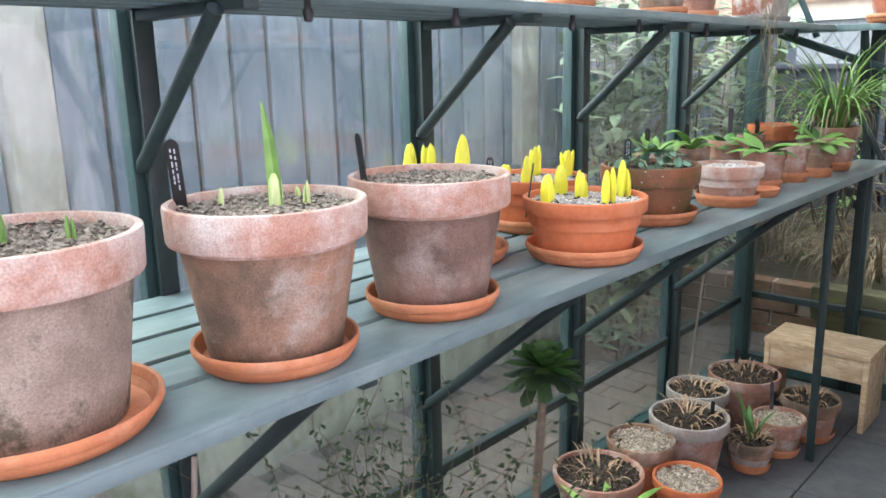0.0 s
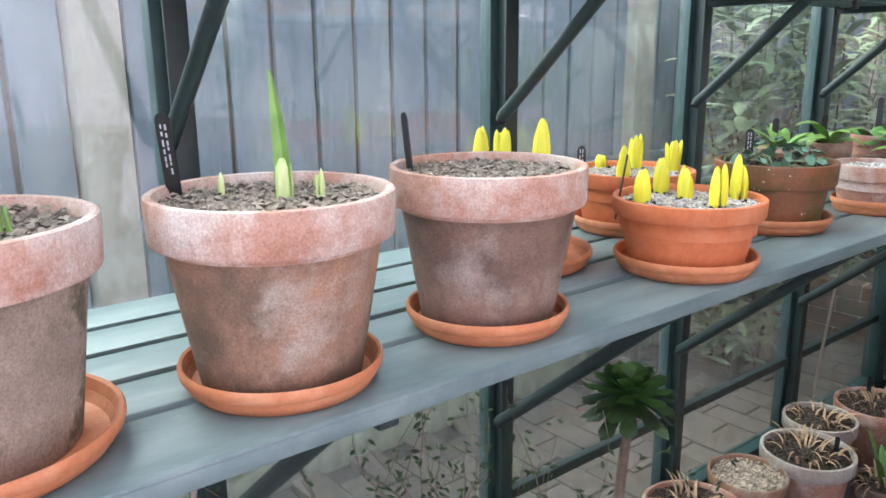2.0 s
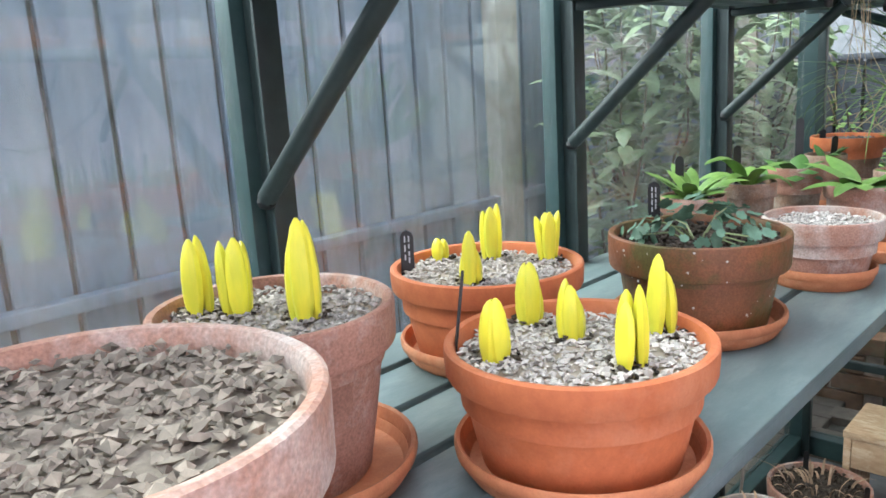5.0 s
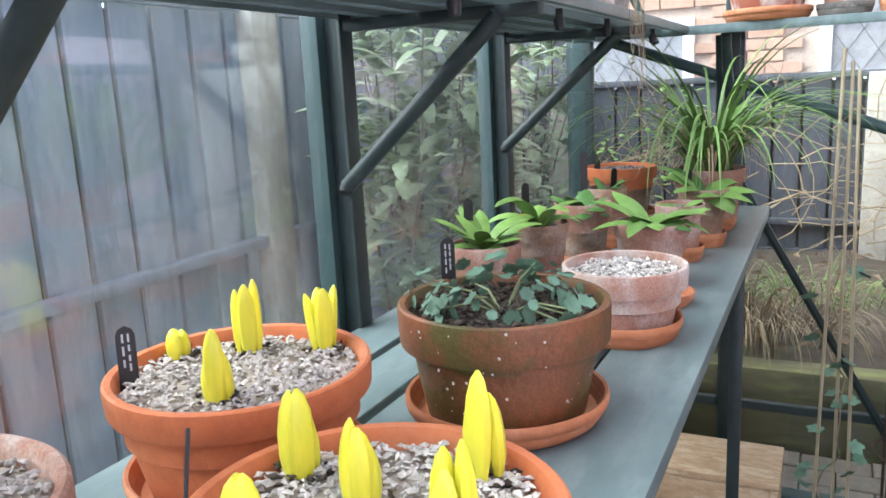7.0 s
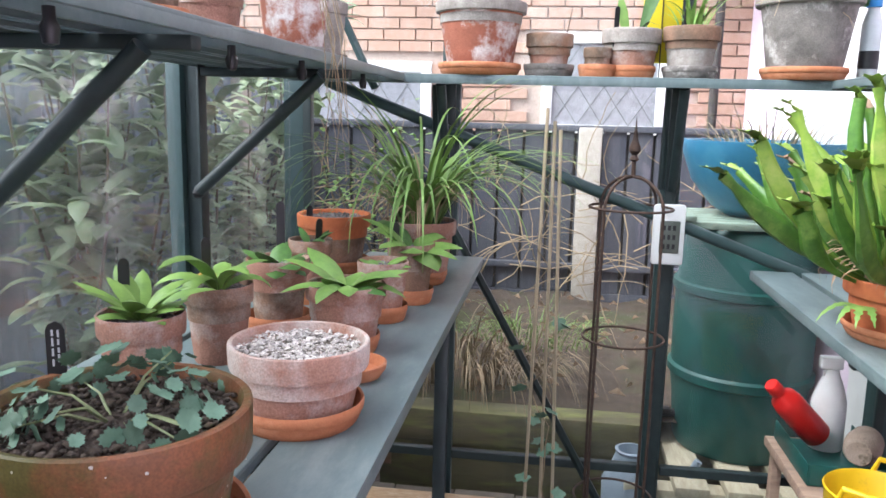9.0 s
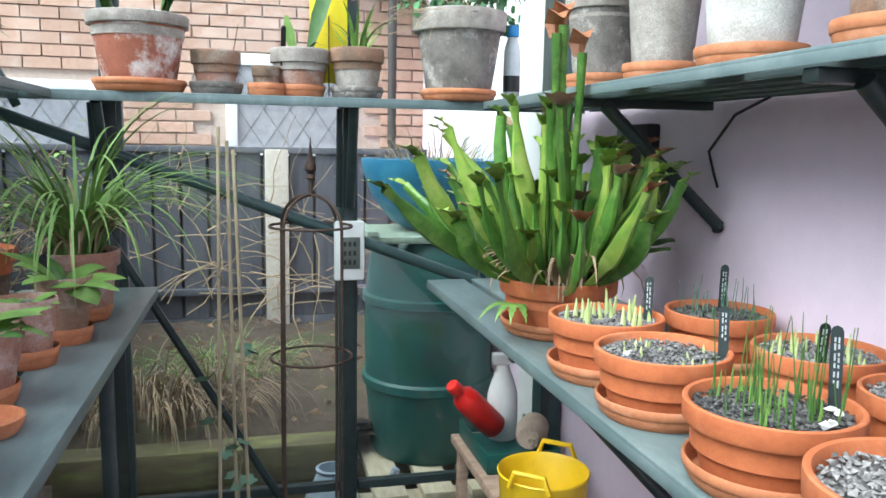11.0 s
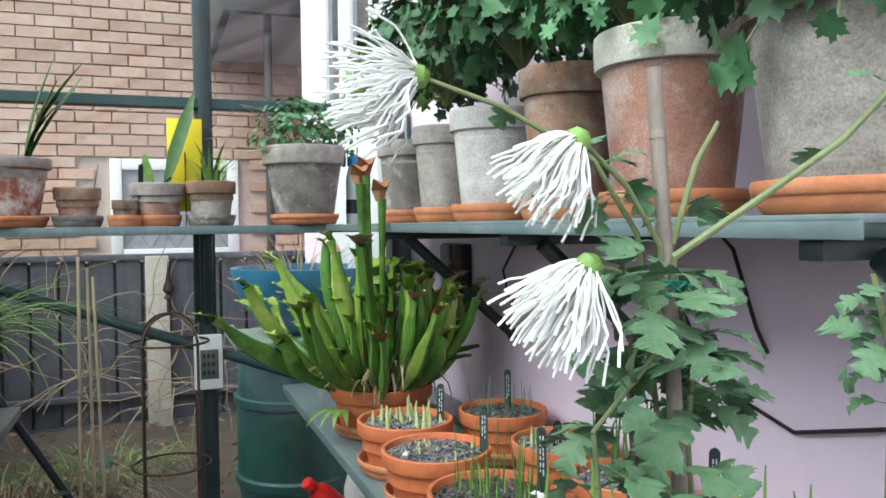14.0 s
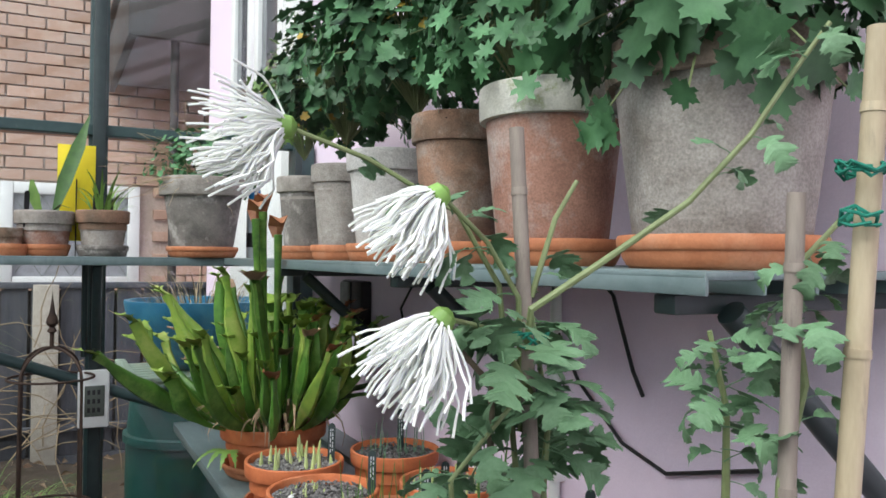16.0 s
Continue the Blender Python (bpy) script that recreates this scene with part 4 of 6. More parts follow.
def grow(p, out, L, ang, droop, w, seg=7, prof=None):
    """Points and widths of an arching leaf from p outwards."""
    pts, ws, c = [], [], Vector(p)
    o = Vector((out[0], out[1], 0)).normalized()
    for i in range(seg + 1):
        f = i / seg
        pts.append(c.copy())
        ws.append((prof(f) if prof else math.sin(math.pi * min(1, 0.06 + 0.94 * f)) ** 0.7) * w + 0.0003)
        c = c + (o * math.cos(ang) + Vector((0, 0, math.sin(ang)))) * L / seg
        ang -= droop / seg
    return pts, ws, (-o.y, o.x, 0)


def rosette(x, y, z, n, L, w, material, nm, label, seed, ang=(0.5, 1.3), droop=1.0, second=None):
    random.seed(seed)
    ob = thing(nm, (x, y, z), label, "plant")
    for k in range(n):
        a = k * 2.4 + rnd(-0.3, 0.3)
        g = grow((0.004 * math.cos(a), 0.004 * math.sin(a), 0), (math.cos(a), math.sin(a)), L * rnd(0.6, 1.15), rnd(*ang), droop * rnd(0.6, 1.3), w * rnd(0.75, 1.15))
        part("leaf", MB().strip(*g[:2], g[2], 0.35), second if second and random.random() < 0.3 else material, ob)
    return ob

BZ = BENCH
# bench along the glass
pot(-0.775, 0.345, BZ, 0.120, 0.191, BUFF, RIMPINK, GRAVEL, label="large buff weathered clay pot with pinkish rim", sau=0.122, group="large clay pots", size=0.0042, rimh=0.24)
pot(-0.756, 0.62, BZ, 0.118, 0.188, AGED, RIMPINK, GRAVEL, label="large aged terracotta pot with cracked limed rim", sau=0.101, group="large clay pots", size=0.0042, rimh=0.24, taper=0.68)
pot(-0.75, 0.892, BZ, 0.116, 0.188, PURPLE, RIMPINK, GRAVEL, label="large dull brown clay pot with whitened rim", sau=0.098, group="large clay pots", size=0.0042, rimh=0.24, taper=0.68)
pot(-0.925, 1.12, BZ, 0.100, 0.148, PINKISH, None, GRIT, label="limed terracotta bulb pan behind a large pot", sau=0.11, group="bulb pans", size=0.0032, rimh=0.25, taper=0.7)
pot(-0.742, 1.287, BZ, 0.112, 0.105, TERRA, None, GRIT, label="clean orange terracotta bulb pan of grit", sau=0.106, group="bulb pans", size=0.0033, rimh=0.26, taper=0.74)
pot(-0.974, 1.452, BZ, 0.114, 0.105, TERRA, None, GRIT, label="clean orange terracotta bulb pan near the glass", sau=0.106, group="bulb pans", size=0.0033, rimh=0.26, taper=0.74)
pot(-0.813, 1.665, BZ, 0.108, 0.118, MOSSPOT, None, SOIL, label="wide wet brown terracotta bowl with green algae", sau=0.105, size=0.0045, rimh=0.36, taper=0.76)
pot(-0.757, 1.955, BZ, 0.082, 0.091, PINKISH, RIMPINK, GRIT, label="low terracotta pan of pale grit with limed sides", sau=0.075, size=0.003, rimh=0.34, taper=0.74)
small = [(-0.777, 2.23, 0.061, 0.098, PINKISH, None, 0.052), (-0.762, 2.42, 0.045, 0.098, PINKISH, PINKISH, 0.044), (-0.738, 2.56, 0.046, 0.108, AGED, AGED, 0.044), (-0.752, 2.74, 0.078, 0.128, PINKISH, PINKISH, 0.06),
         (-0.964, 1.975, 0.053, 0.113, AGED, PINKISH, None), (-0.943, 2.15, 0.050, 0.113, PINKISH, AGED, None), (-0.916, 2.32, 0.052, 0.113, AGED, PINKISH, 0.054), (-0.925, 2.52, 0.042, 0.113, PINKISH, AGED, 0.045), (-0.965, 2.82, 0.084, 0.123, AGED, TERRA, 0.08)]
for x, y, r, h, b, rm, s in small:
    pot(x, y, BZ, r, h, b, rm, SLATEY, label="small limed terracotta pot with a young plant", sau=s, group="small bench pots", size=0.003, rimh=0.24, taper=0.72)
ob = thing("saucer", (-0.755, 2.245, BZ), "empty terracotta saucer beside a pot", "saucer", "saucers")
ob.location = (-0.735, 2.12, BZ)
part("dish", MB().lathe([(0, 0), (0.036, 0), (0.044, 0.012), (0.045, 0.02), (0.042, 0.021), (0.036, 0.007), (0, 0.006)], 40), SAUCER, ob)

def lime_flecks(x, y, z, r, h, n, seed):
    """Small white spots of lime stuck to the outside of a pot."""
    random.seed(seed)
    mb = MB()
    for _ in range(n):
        a, f = rnd(0, 6.283), rnd(0.2, 0.97)
        rad = (r * 0.76 + (r * 0.94 - r * 0.76) * f if f < 0.62 else r * 0.985) + 0.0012
        c, q = Vector((rad * math.cos(a), rad * math.sin(a), f * h)), rnd(0.0006, 0.0017)
        u, w = Vector((-math.sin(a), math.cos(a), 0)), Vector((0, 0, 1))
        o = Vector((math.cos(a), math.sin(a), 0)) * 0.0006
        ring = [c + u * q * math.cos(b) * rnd(0.7, 1.3) + w * q * math.sin(b) * rnd(0.7, 1.3) for b in (0, 1.05, 2.1, 3.14, 4.2, 5.2)]
        mb.add(ring + [c + o], [(i, (i + 1) % 6, 6) for i in range(6)])
    ob = new("lime_flecks", mb.mesh("lime_flecks", WHITECLAY))
    ob.location = (x, y, z)
    return tagged(ob, "white flecks of lime on the brown bowl", "lime flecks", kind="stuff")


lime_flecks(-0.813, 1.665, BZ + 0.0075, 0.108, 0.118, 70, 401)

# shoots, labels and young plants on the long bench
SHOOTS_A = [(-0.042, -0.056, 1.05), (-0.075, 0.036, 1.05), (-0.019, 0.019, 0.85), (0.057, -0.014, 1.05), (0.036, 0.074, 1.2)]
SHOOTS_B = [(-0.088, 0.015, 0.65), (0.021, -0.052, 0.95), (-0.034, 0.052, 1.1), (0.03, 0.082, 1.0)]
def cluster(cx, cy, z, spots, material=YELLOW, h=0.058, r=0.018, **kw):
    for k, (dx, dy, f) in enumerate(spots):
        shoot(cx + dx, cy + dy, z, h * f, r * (0.75 + 0.25 * f), material, seed=int(1000 * (cx + dx)) + k, **kw)

ZP = BZ + 0.0075 + 0.105 - 0.011
cluster(-0.742, 1.287, ZP, SHOOTS_A)
cluster(-0.974, 1.452, ZP, SHOOTS_B)
cluster(-0.925, 1.12, BZ + 0.0075 + 0.148 - 0.012, [(-0.062, -0.03, 1.2), (-0.032, -0.012, 1.15), (0.028, 0.012, 1.35)])
ZL = BZ + 0.0075 + 0.188 - 0.012
g = thing("amaryllis_shoot", (-0.757, 0.634, ZL), "tall green pointed bulb leaf in the gravel", "bulb shoot")
part("long_leaf", MB().strip([(0.002, 0, -0.01), (0.002, -0.001, 0.04), (0.0, -0.003, 0.08), (-0.006, -0.006, 0.122)], [0.009, 0.0085, 0.0065, 0.0012], (0.8, 0.6, 0), 0.45), LEAF_LIGHT, g)
part("leaf_base", MB().lathe([(0.0085, -0.005), (0.0088, 0.015), (0.0078, 0.032), (0.004, 0.04)], 14), SHEATH, g)
for dx, dy, s in ((-0.05, -0.03, 0.022), (0.03, 0.035, 0.03), (-0.02, 0.06, 0.016)):
    cluster(-0.755 + dx, 0.62 + dy, ZL, [(0, 0, s / 0.05)], SHEATH, r=0.007, n=2, nm="small_shoot", label="short pale green bulb shoot", group="small shoots")
for dx, dy, s in ((-0.02, -0.06, 0.03), (0.0, 0.0, 0.036), (0.03, 0.05, 0.03)):
    cluster(-0.775 + dx, 0.34 + dy, ZL, [(0, 0, s / 0.05)], LEAF_LIGHT, r=0.007, n=2, nm="small_shoot", label="short green bulb shoot", group="small shoots")
label_stick(-0.835, 0.555, ZL, 0.085, 8, 40)
label_stick(-0.825, 0.835, ZL, 0.07, 6, -12, txt=False)
label_stick(-1.052, 1.40, ZP, 0.05, -10, 40)
label_stick(-0.822, 1.225, ZP, 0.07, 8, 140, txt=False, w=0.003)
label_stick(-0.90, 1.72, BZ + 0.118, 0.055, 0, 20)
for x, y, h in ((-1.0, 2.0, 0.075), (-0.975, 2.18, 0.075), (-0.925, 2.36, 0.11), (-0.915, 2.535, 0.06), (-1.02, 2.81, 0.05), (-0.77, 2.57, 0.055)):
    label_stick(x, y, BZ + 0.078, h + 0.02, rnd(-8, 10), rnd(0, 50), txt=False, w=0.007)

def scalloped(L, W, seed, cup=0.2, lobes=5, depth=0.25):
    """A rounded lobed leaf blade in the xy plane, stalk at the origin, tip along +x."""
    random.seed(seed)
    n = 36
    vs = [(L * 0.28, 0, 0)]
    fs = []
    for ring, q in ((1, 0.55), (2, 1.0)):
        for k in range(n):
            a = -math.pi + 2 * math.pi * (k + 0.5) / n
            rr = q * (1 - depth * (0.5 + 0.5 * math.cos(lobes * a + math.pi)) * (q ** 2)) * (1 - 0.30 * (abs(a) / math.pi) ** 6) * (1 + 0.10 * (q > 0.9) * (-1) ** k)
            vs.append((L * (0.28 + 0.62 * rr * math.cos(a)), W * rr * math.sin(a), cup * L * 0.35 * rr * rr * (0.6 + 0.4 * math.sin(3 * a + seed)) ))
    for k in range(n):
        fs.append((0, 1 + k, 1 + (k + 1) % n))
        fs.append((1 + k, 1 + n + k, 1 + n + (k + 1) % n, 1 + (k + 1) % n))
    return vs, fs


def foliage(n, rx, ry, rz, cz, L, seed, variants=3, depth=0.3, lobes=5, hang=0.0, cup=0.35, cut=None):
    """Many lobed leaves facing outwards over an uneven dome, with gaps."""
    random.seed(seed)
    vv = [scalloped(1, 0.62, seed + k, cup, lobes, depth) for k in range(variants)]
    mb, st = MB(), MB()
    for k in range(n):
        a, e = rnd(0, 6.283), math.asin(rnd(-0.35 - hang, 1.0))
        q = rnd(0.45, 1.0) ** 0.6
        lump = 0.8 + 0.35 * noise.noise((math.cos(a) * 2 + seed, math.sin(a) * 2, e * 2))
        p = Vector((rx * q * lump * math.cos(a) * math.cos(e), ry * q * lump * math.sin(a) * math.cos(e), cz + rz * q * lump * math.sin(e)))
        if cut and p.x > cut:
            p.x = cut - rnd(0, 0.03)
        nrm = Vector((math.cos(a) * math.cos(e), math.sin(a) * math.cos(e), math.sin(e) + 0.5)).normalized()
        rot = nrm.to_track_quat("Z", "X").to_matrix() @ Euler((rnd(-0.5, 0.5), rnd(-0.5, 0.5), rnd(0, 6.28))).to_matrix()
        s = L * rnd(0.55, 1.2)
        vs, fs = vv[k % variants]
        mb.add([p + rot @ (Vector(v) * s) for v in vs], fs)
        if k % 9 == 0:
            st.tube([(0, 0, cz - rz * 0.5), p * 0.5 + Vector((0, 0, cz * 0.5)), p], 0.0018, 0.0009, seg=4)
    return mb, st


def leafy(nm, x, y, z, label, n, rx, ry, rz, cz, L, seed, material, category="plant", yellow=0, **kw):
    ob = thing(nm, (x, y, z), label, category)
    mb, st = foliage(n, rx, ry, rz, cz, L, seed, **kw)
    part("leaves", mb, material, ob, kind="stuff")
    part("stem_tangle", st, STALK, ob, kind="stuff")
    if yellow:
        m2, _ = foliage(yellow, rx * 1.02, ry * 1.02, rz * 0.8, cz * 0.8, L * 0.8, seed + 77, **kw)
        part("yellow_leaves", m2, LEAF_YEL, ob, "yellowing withered leaves", kind="stuff")
    return ob

leafy("cyclamen", -0.813, 1.665, BZ + 0.113, "low blue-green leafy plant covering the soil", 80, 0.12, 0.12, 0.04, 0.012, 0.017, 50, LEAF_BLUE, depth=0.16, lobes=7, hang=0.1)
rosette(-0.964, 1.975, BZ + 0.103, 17, 0.09, 0.013, LEAF_LIGHT, "primula", "rosette of narrow blue-green leaves in a small pot", 61, (0.5, 1.2), 1.2, LEAF_LIGHT)
rosette(-0.943, 2.15, BZ + 0.103, 8, 0.13, 0.016, LEAF_LIGHT, "young_plant", "young plant with drooping pale leaves", 62, (0.8, 1.3), 2.2, LEAF_YEL)
rosette(-0.916, 2.32, BZ + 0.103, 11, 0.075, 0.018, LEAF, "young_plant", "young plant with broad green leaves", 63, (0.3, 1.0), 1.0)
rosette(-0.777, 2.23, BZ + 0.093, 14, 0.105, 0.019, LEAF_LIGHT, "primula", "primula rosette with long crinkled green leaves", 64, (0.3, 1.1), 1.3, LEAF)
rosette(-0.762, 2.42, BZ + 0.088, 7, 0.06, 0.012, LEAF_LIGHT, "young_plant", "small green rosette in a narrow pot", 65, (0.4, 1.1), 1.2)
rosette(-0.738, 2.56, BZ + 0.098, 10, 0.12, 0.027, LEAF_LIGHT, "foxglove", "rosette of large floppy light green leaves", 66, (0.3, 1.1), 1.5, LEAF)
rosette(-0.925, 2.52, BZ + 0.103, 7, 0.06, 0.011, LEAF, "young_plant", "small green seedling plant in a pot", 67, (0.4, 1.1), 1.2)
# arching grassy plant at the bench end
sp = thing("grassy_plant", (-0.752, 2.74, BZ + 0.128), "tussock of long arching green strap leaves", "plant")
part("blade_tuft", blades(130, 0, 0, 0, 0.045, 0.045, 0.22, 0.5, 0.0036, 2.4, seed=70, seg=10), LEAF_LIGHT, sp, kind="stuff")
part("old_blade_tuft", blades(60, 0, 0, 0, 0.045, 0.045, 0.12, 0.26, 0.003, 2.7, seed=71, seg=8), DRY, sp, "brown withered blades", kind="stuff")

# ---- bench under the pink wall ----
RP = [(0.1, 2.21, 0.088, 0.088, 0.088, SLATEY), (0.095, 2.03, 0.089, 0.083, 0.085, SLATEY), (0.097, 1.81, 0.090, 0.083, 0.087, SLATEY), (0.295, 2.21, 0.085, 0.088, 0.082, SLATEY), (0.302, 1.99, 0.086, 0.083, 0.083, SLATEY), (0.295, 1.80, 0.078, 0.083, 0.075, SLATEY), (0.318, 1.64, 0.07, 0.083, 0.06, GRIT)]
for k, (x, y, r, h, s, f) in enumerate(RP):
    pot(x, y, BZ, r, h, TERRA if k < 6 else PINKISH, None, f, label="orange terracotta bulb pan topped with dark grit", sau=s, group="bulb pans by the wall", size=0.0034, rimh=0.3, taper=0.74)
    ob = None
pot(0.078, 1.585, BZ, 0.098, 0.095, PINKISH, TERRA, SLATEY, label="wide limed terracotta pan with green shoots", sau=0.098, group="bulb pans by the wall", size=0.004, rimh=0.3, taper=0.74)
pot(0.255, 1.475, BZ, 0.078, 0.088, PINKISH, None, GRIT, label="limed terracotta pot behind the flowers", sau=0.07, size=0.0034)
pot(0.135, 2.49, BZ, 0.112, 0.098, TERRA, None, SOIL, label="orange terracotta pan of pitcher plants", sau=0.108, size=0.005, rimh=0.3, taper=0.78)

def needle_shoots(nm, x, y, z, n, R, h0, h1, w, material, label, seed, thick=False):
    random.seed(seed)
    ob = thing(nm, (x, y, z), label, "bulb shoots")
    for k in range(n):
        q, a = R * math.sqrt(random.random()), rnd(0, 6.283)
        h = rnd(h0, h1)
        b = Vector((q * math.cos(a), q * math.sin(a), -0.004))
        t = b + Vector((rnd(-0.12, 0.12) * h, rnd(-0.12, 0.12) * h, h))
        if thick:
            part("shoot", MB().tube([b, b.lerp(t, 0.6), t], w, w * 0.25, seg=7), material, ob)
        else:
            part("shoot", MB().tube([b, b.lerp(t, 0.5) + Vector((rnd(-0.003, 0.003), 0, 0)), t], w, w * 0.4, seg=5), material, ob)
    return ob

RZ = BZ + 0.0075 + 0.083 - 0.012
needle_shoots("bulb_shoots", 0.1, 2.21, RZ + 0.005, 22, 0.068, 0.02, 0.045, 0.0045, SHEATH, "cream and green emerging bulb tips", 80, True)
needle_shoots("bulb_shoots", 0.095, 2.03, RZ, 16, 0.068, 0.008, 0.018, 0.003, SHEATH, "tiny pale bulb tips in dark grit", 81, True)
needle_shoots("crocus_leaves", 0.097, 1.81, RZ, 40, 0.07, 0.04, 0.11, 0.0011, LEAF, "thin upright green bulb leaves", 82)
needle_shoots("crocus_leaves", 0.097, 1.81, RZ, 18, 0.065, 0.02, 0.05, 0.0022, LEAF_LIGHT, "short bright green bulb shoots", 83, True)
needle_shoots("crocus_leaves", 0.295, 2.21, RZ + 0.005, 26, 0.068, 0.015, 0.07, 0.0012, LEAF_BLUE, "thin grey-green bulb leaves", 84)
needle_shoots("bulb_shoots", 0.302, 1.99, RZ, 16, 0.066, 0.015, 0.04, 0.003, SHEATH, "pale short bulb shoots", 85, True)
needle_shoots("narcissus_leaves", 0.295, 1.80, RZ, 18, 0.055, 0.05, 0.13, 0.003, LEAF, "upright green narcissus leaves", 86, True)
needle_shoots("narcissus_leaves", 0.078, 1.585, RZ + 0.012, 12, 0.06, 0.03, 0.12, 0.0034, LEAF_LIGHT, "upright yellow-green narcissus shoots", 87, True)
needle_shoots("narcissus_leaves", 0.255, 1.475, RZ + 0.005, 8, 0.04, 0.05, 0.12, 0.0034, LEAF_LIGHT, "upright green narcissus shoots", 88, True)
for x, y, h, a in ((0.165, 2.20, 0.075, -8), (0.165, 2.0, 0.07, -10), (0.165, 1.80, 0.09, -8), (0.32, 2.24, 0.085, 4), (0.27, 1.95, 0.06, 12), (0.33, 1.77, 0.08, 8), (0.15, 1.56, 0.09, -12), (0.30, 1.62, 0.10, 6)):
    label_stick(x, y, RZ, h, a, -25, w=0.0065, colour="dark green", material=ALU_DARK)
for x, y in ((0.15, 1.78), (0.12, 1.755), (0.045, 2.03)):
    c = new("white_chip", stones(3, 0.006, 0, 0.006, int(x * 999) + 5).mesh("white_chip", WHITEPL))
    c.location = (x, y, RZ + 0.004)
    tagged(c, "white shell chips on the grit", "shell chip", kind="stuff")

# pitcher plants
random.seed(90)
sr = thing("pitcher_plant", (0.135, 2.49, BZ + 0.098), "large clump of green pitcher plants with fat hooded tubes", "pitcher plant")
for k in range(92):
    a = k * 2.399 + rnd(-0.3, 0.3)
    o = Vector((math.cos(a), math.sin(a), 0))
    t = (k + 0.5) / 92
    L = rnd(0.17, 0.38)
    ang, dr = math.radians(rnd(66, 86) - 66 * t ** 0.8 + rnd(-12, 12)), rnd(0.2, 1.3) * (0.3 + t)
    if o.x > -0.25:
        L = min(L, 0.27)
        ang += 0.15 if o.x > 0.3 else 0.0
    p = o * 0.06 * math.sqrt(t) + Vector((rnd(-0.02, 0.02), rnd(-0.02, 0.02), -0.005))
    pts, rs, c = [], [], p.copy()
    W, belly = rnd(0.004, 0.014), rnd(0.55, 0.8)
    for i in range(13):
        f = i / 12
        pts.append(c.copy())
        bulge = math.exp(-((f - belly) / 0.26) ** 2)
        rs.append(0.0028 + W * bulge * (1 + 0.14 * math.sin(i * 2.1 + k)) + (0.004 if i == 12 else 0))
        c = c + (o * math.cos(ang) + Vector((0, 0, math.sin(ang)))) * L / 12
        ang += dr / 12 + rnd(-0.05, 0.05)
        a += rnd(-0.14, 0.14)
        o = Vector((math.cos(a), math.sin(a), 0))
    mb, seg, vs = MB(), 10, []
    up = Vector((-o.y, o.x, 0))
    for i, q in enumerate(pts):
        d = (pts[min(i + 1, 12)] - pts[max(i - 1, 0)]).normalized()
        w = up.cross(d).normalized()
        for j in range(seg):
            b = 2 * math.pi * j / seg
            keel = 1.0 + (0.5 + 0.25 * math.sin(i * 1.7 + k) if j in (2, 3) else 0.0)
            vs.append(q + rs[i] * (math.cos(b) * up * 0.85 + math.sin(b) * w * keel))
    fs = [(i * seg + j, i * seg + (j + 1) % seg, (i + 1) * seg + (j + 1) % seg, (i + 1) * seg + j) for i in range(12) for j in range(seg)]
    pi = part("pitcher", mb.add(vs, fs), PITCHER if k % 3 else PITCHER_PALE, sr)
    tip, d = pts[-1], (pts[-1] - pts[-2]).normalized()
    hood, hv, hf = MB(), [], []
    for i in range(5):
        for j in range(9):
            b = math.pi * (j / 8 - 0.5) * 1.5
            rad = rs[-1] * (1.0 + 0.38 * i) * (1 + 0.16 * (-1) ** j * (i / 4))
            hv.append(tip - o * math.cos(b) * rad * (1 - 0.42 * i) + up * math.sin(b) * rad + d * (0.0045 * i + 0.002 * (-1) ** j * (i > 2)) + o * 0.003 * i)
    for i in range(4):
        for j in range(8):
            hf.append((i * 9 + j, i * 9 + j + 1, (i + 1) * 9 + j + 1, (i + 1) * 9 + j))
    part("hood", hood.add(hv, hf), (PITCHER_PALE if k % 7 else DEADLEAF) if k % 13 else PITCHRED, pi)
for az, L, w in ((-0.15, 0.21, 0.026), (-0.55, 0.19, 0.022), (0.25, 0.17, 0.024), (-1.25, 0.15, 0.016)):
    g = grow((0.03 * math.cos(az), 0.03 * math.sin(az), 0.0), (math.cos(az), math.sin(az)), L, 0.75, 0.75, w, 12, lambda f: (0.35 + 0.65 * math.sin(math.pi * min(1, f * 0.95)) ** 0.7) * (1 + 0.08 * math.sin(f * 40)))
    part("winged_leaf", MB().strip(*g, 0.35), PITCHER, sr, "broad winged green leaf")
for x, y, h in ((-0.036, -0.15, 0.40), (-0.06, -0.13, 0.445), (-0.075, -0.14, 0.43)):
    pp = part("tall_pitcher", MB().tube([(x * 0.4, y * 0.4, 0), (x * 0.8, y * 0.8, h * 0.5), (x, y, h * 0.85), (x * 1.05, y * 1.05, h)], 0.0034, 0.0085, seg=9), PITCHER, sr)
    part("hood", MB().strip([(x, y + 0.010, h - 0.005), (x, y + 0.012, h + 0.016), (x, y - 0.004, h + 0.032), (x, y - 0.022, h + 0.022)], [0.008, 0.016, 0.018, 0.004], (1, 0, 0), -0.4), PITCHRED, pp, "red veined hood")
part("dead_leaves", blades(60, 0, 0, 0, 0.09, 0.09, 0.07, 0.19, 0.004, 3.0, (-0.5, -0.4), seed=92), DEADLEAF, sr, "withered brown trailing leaves", kind="stuff")
fern = thing("small_fern", (0.035, 2.44, BZ + 0.063), "small green fern frond at the pot's foot", "fern")
random.seed(93)
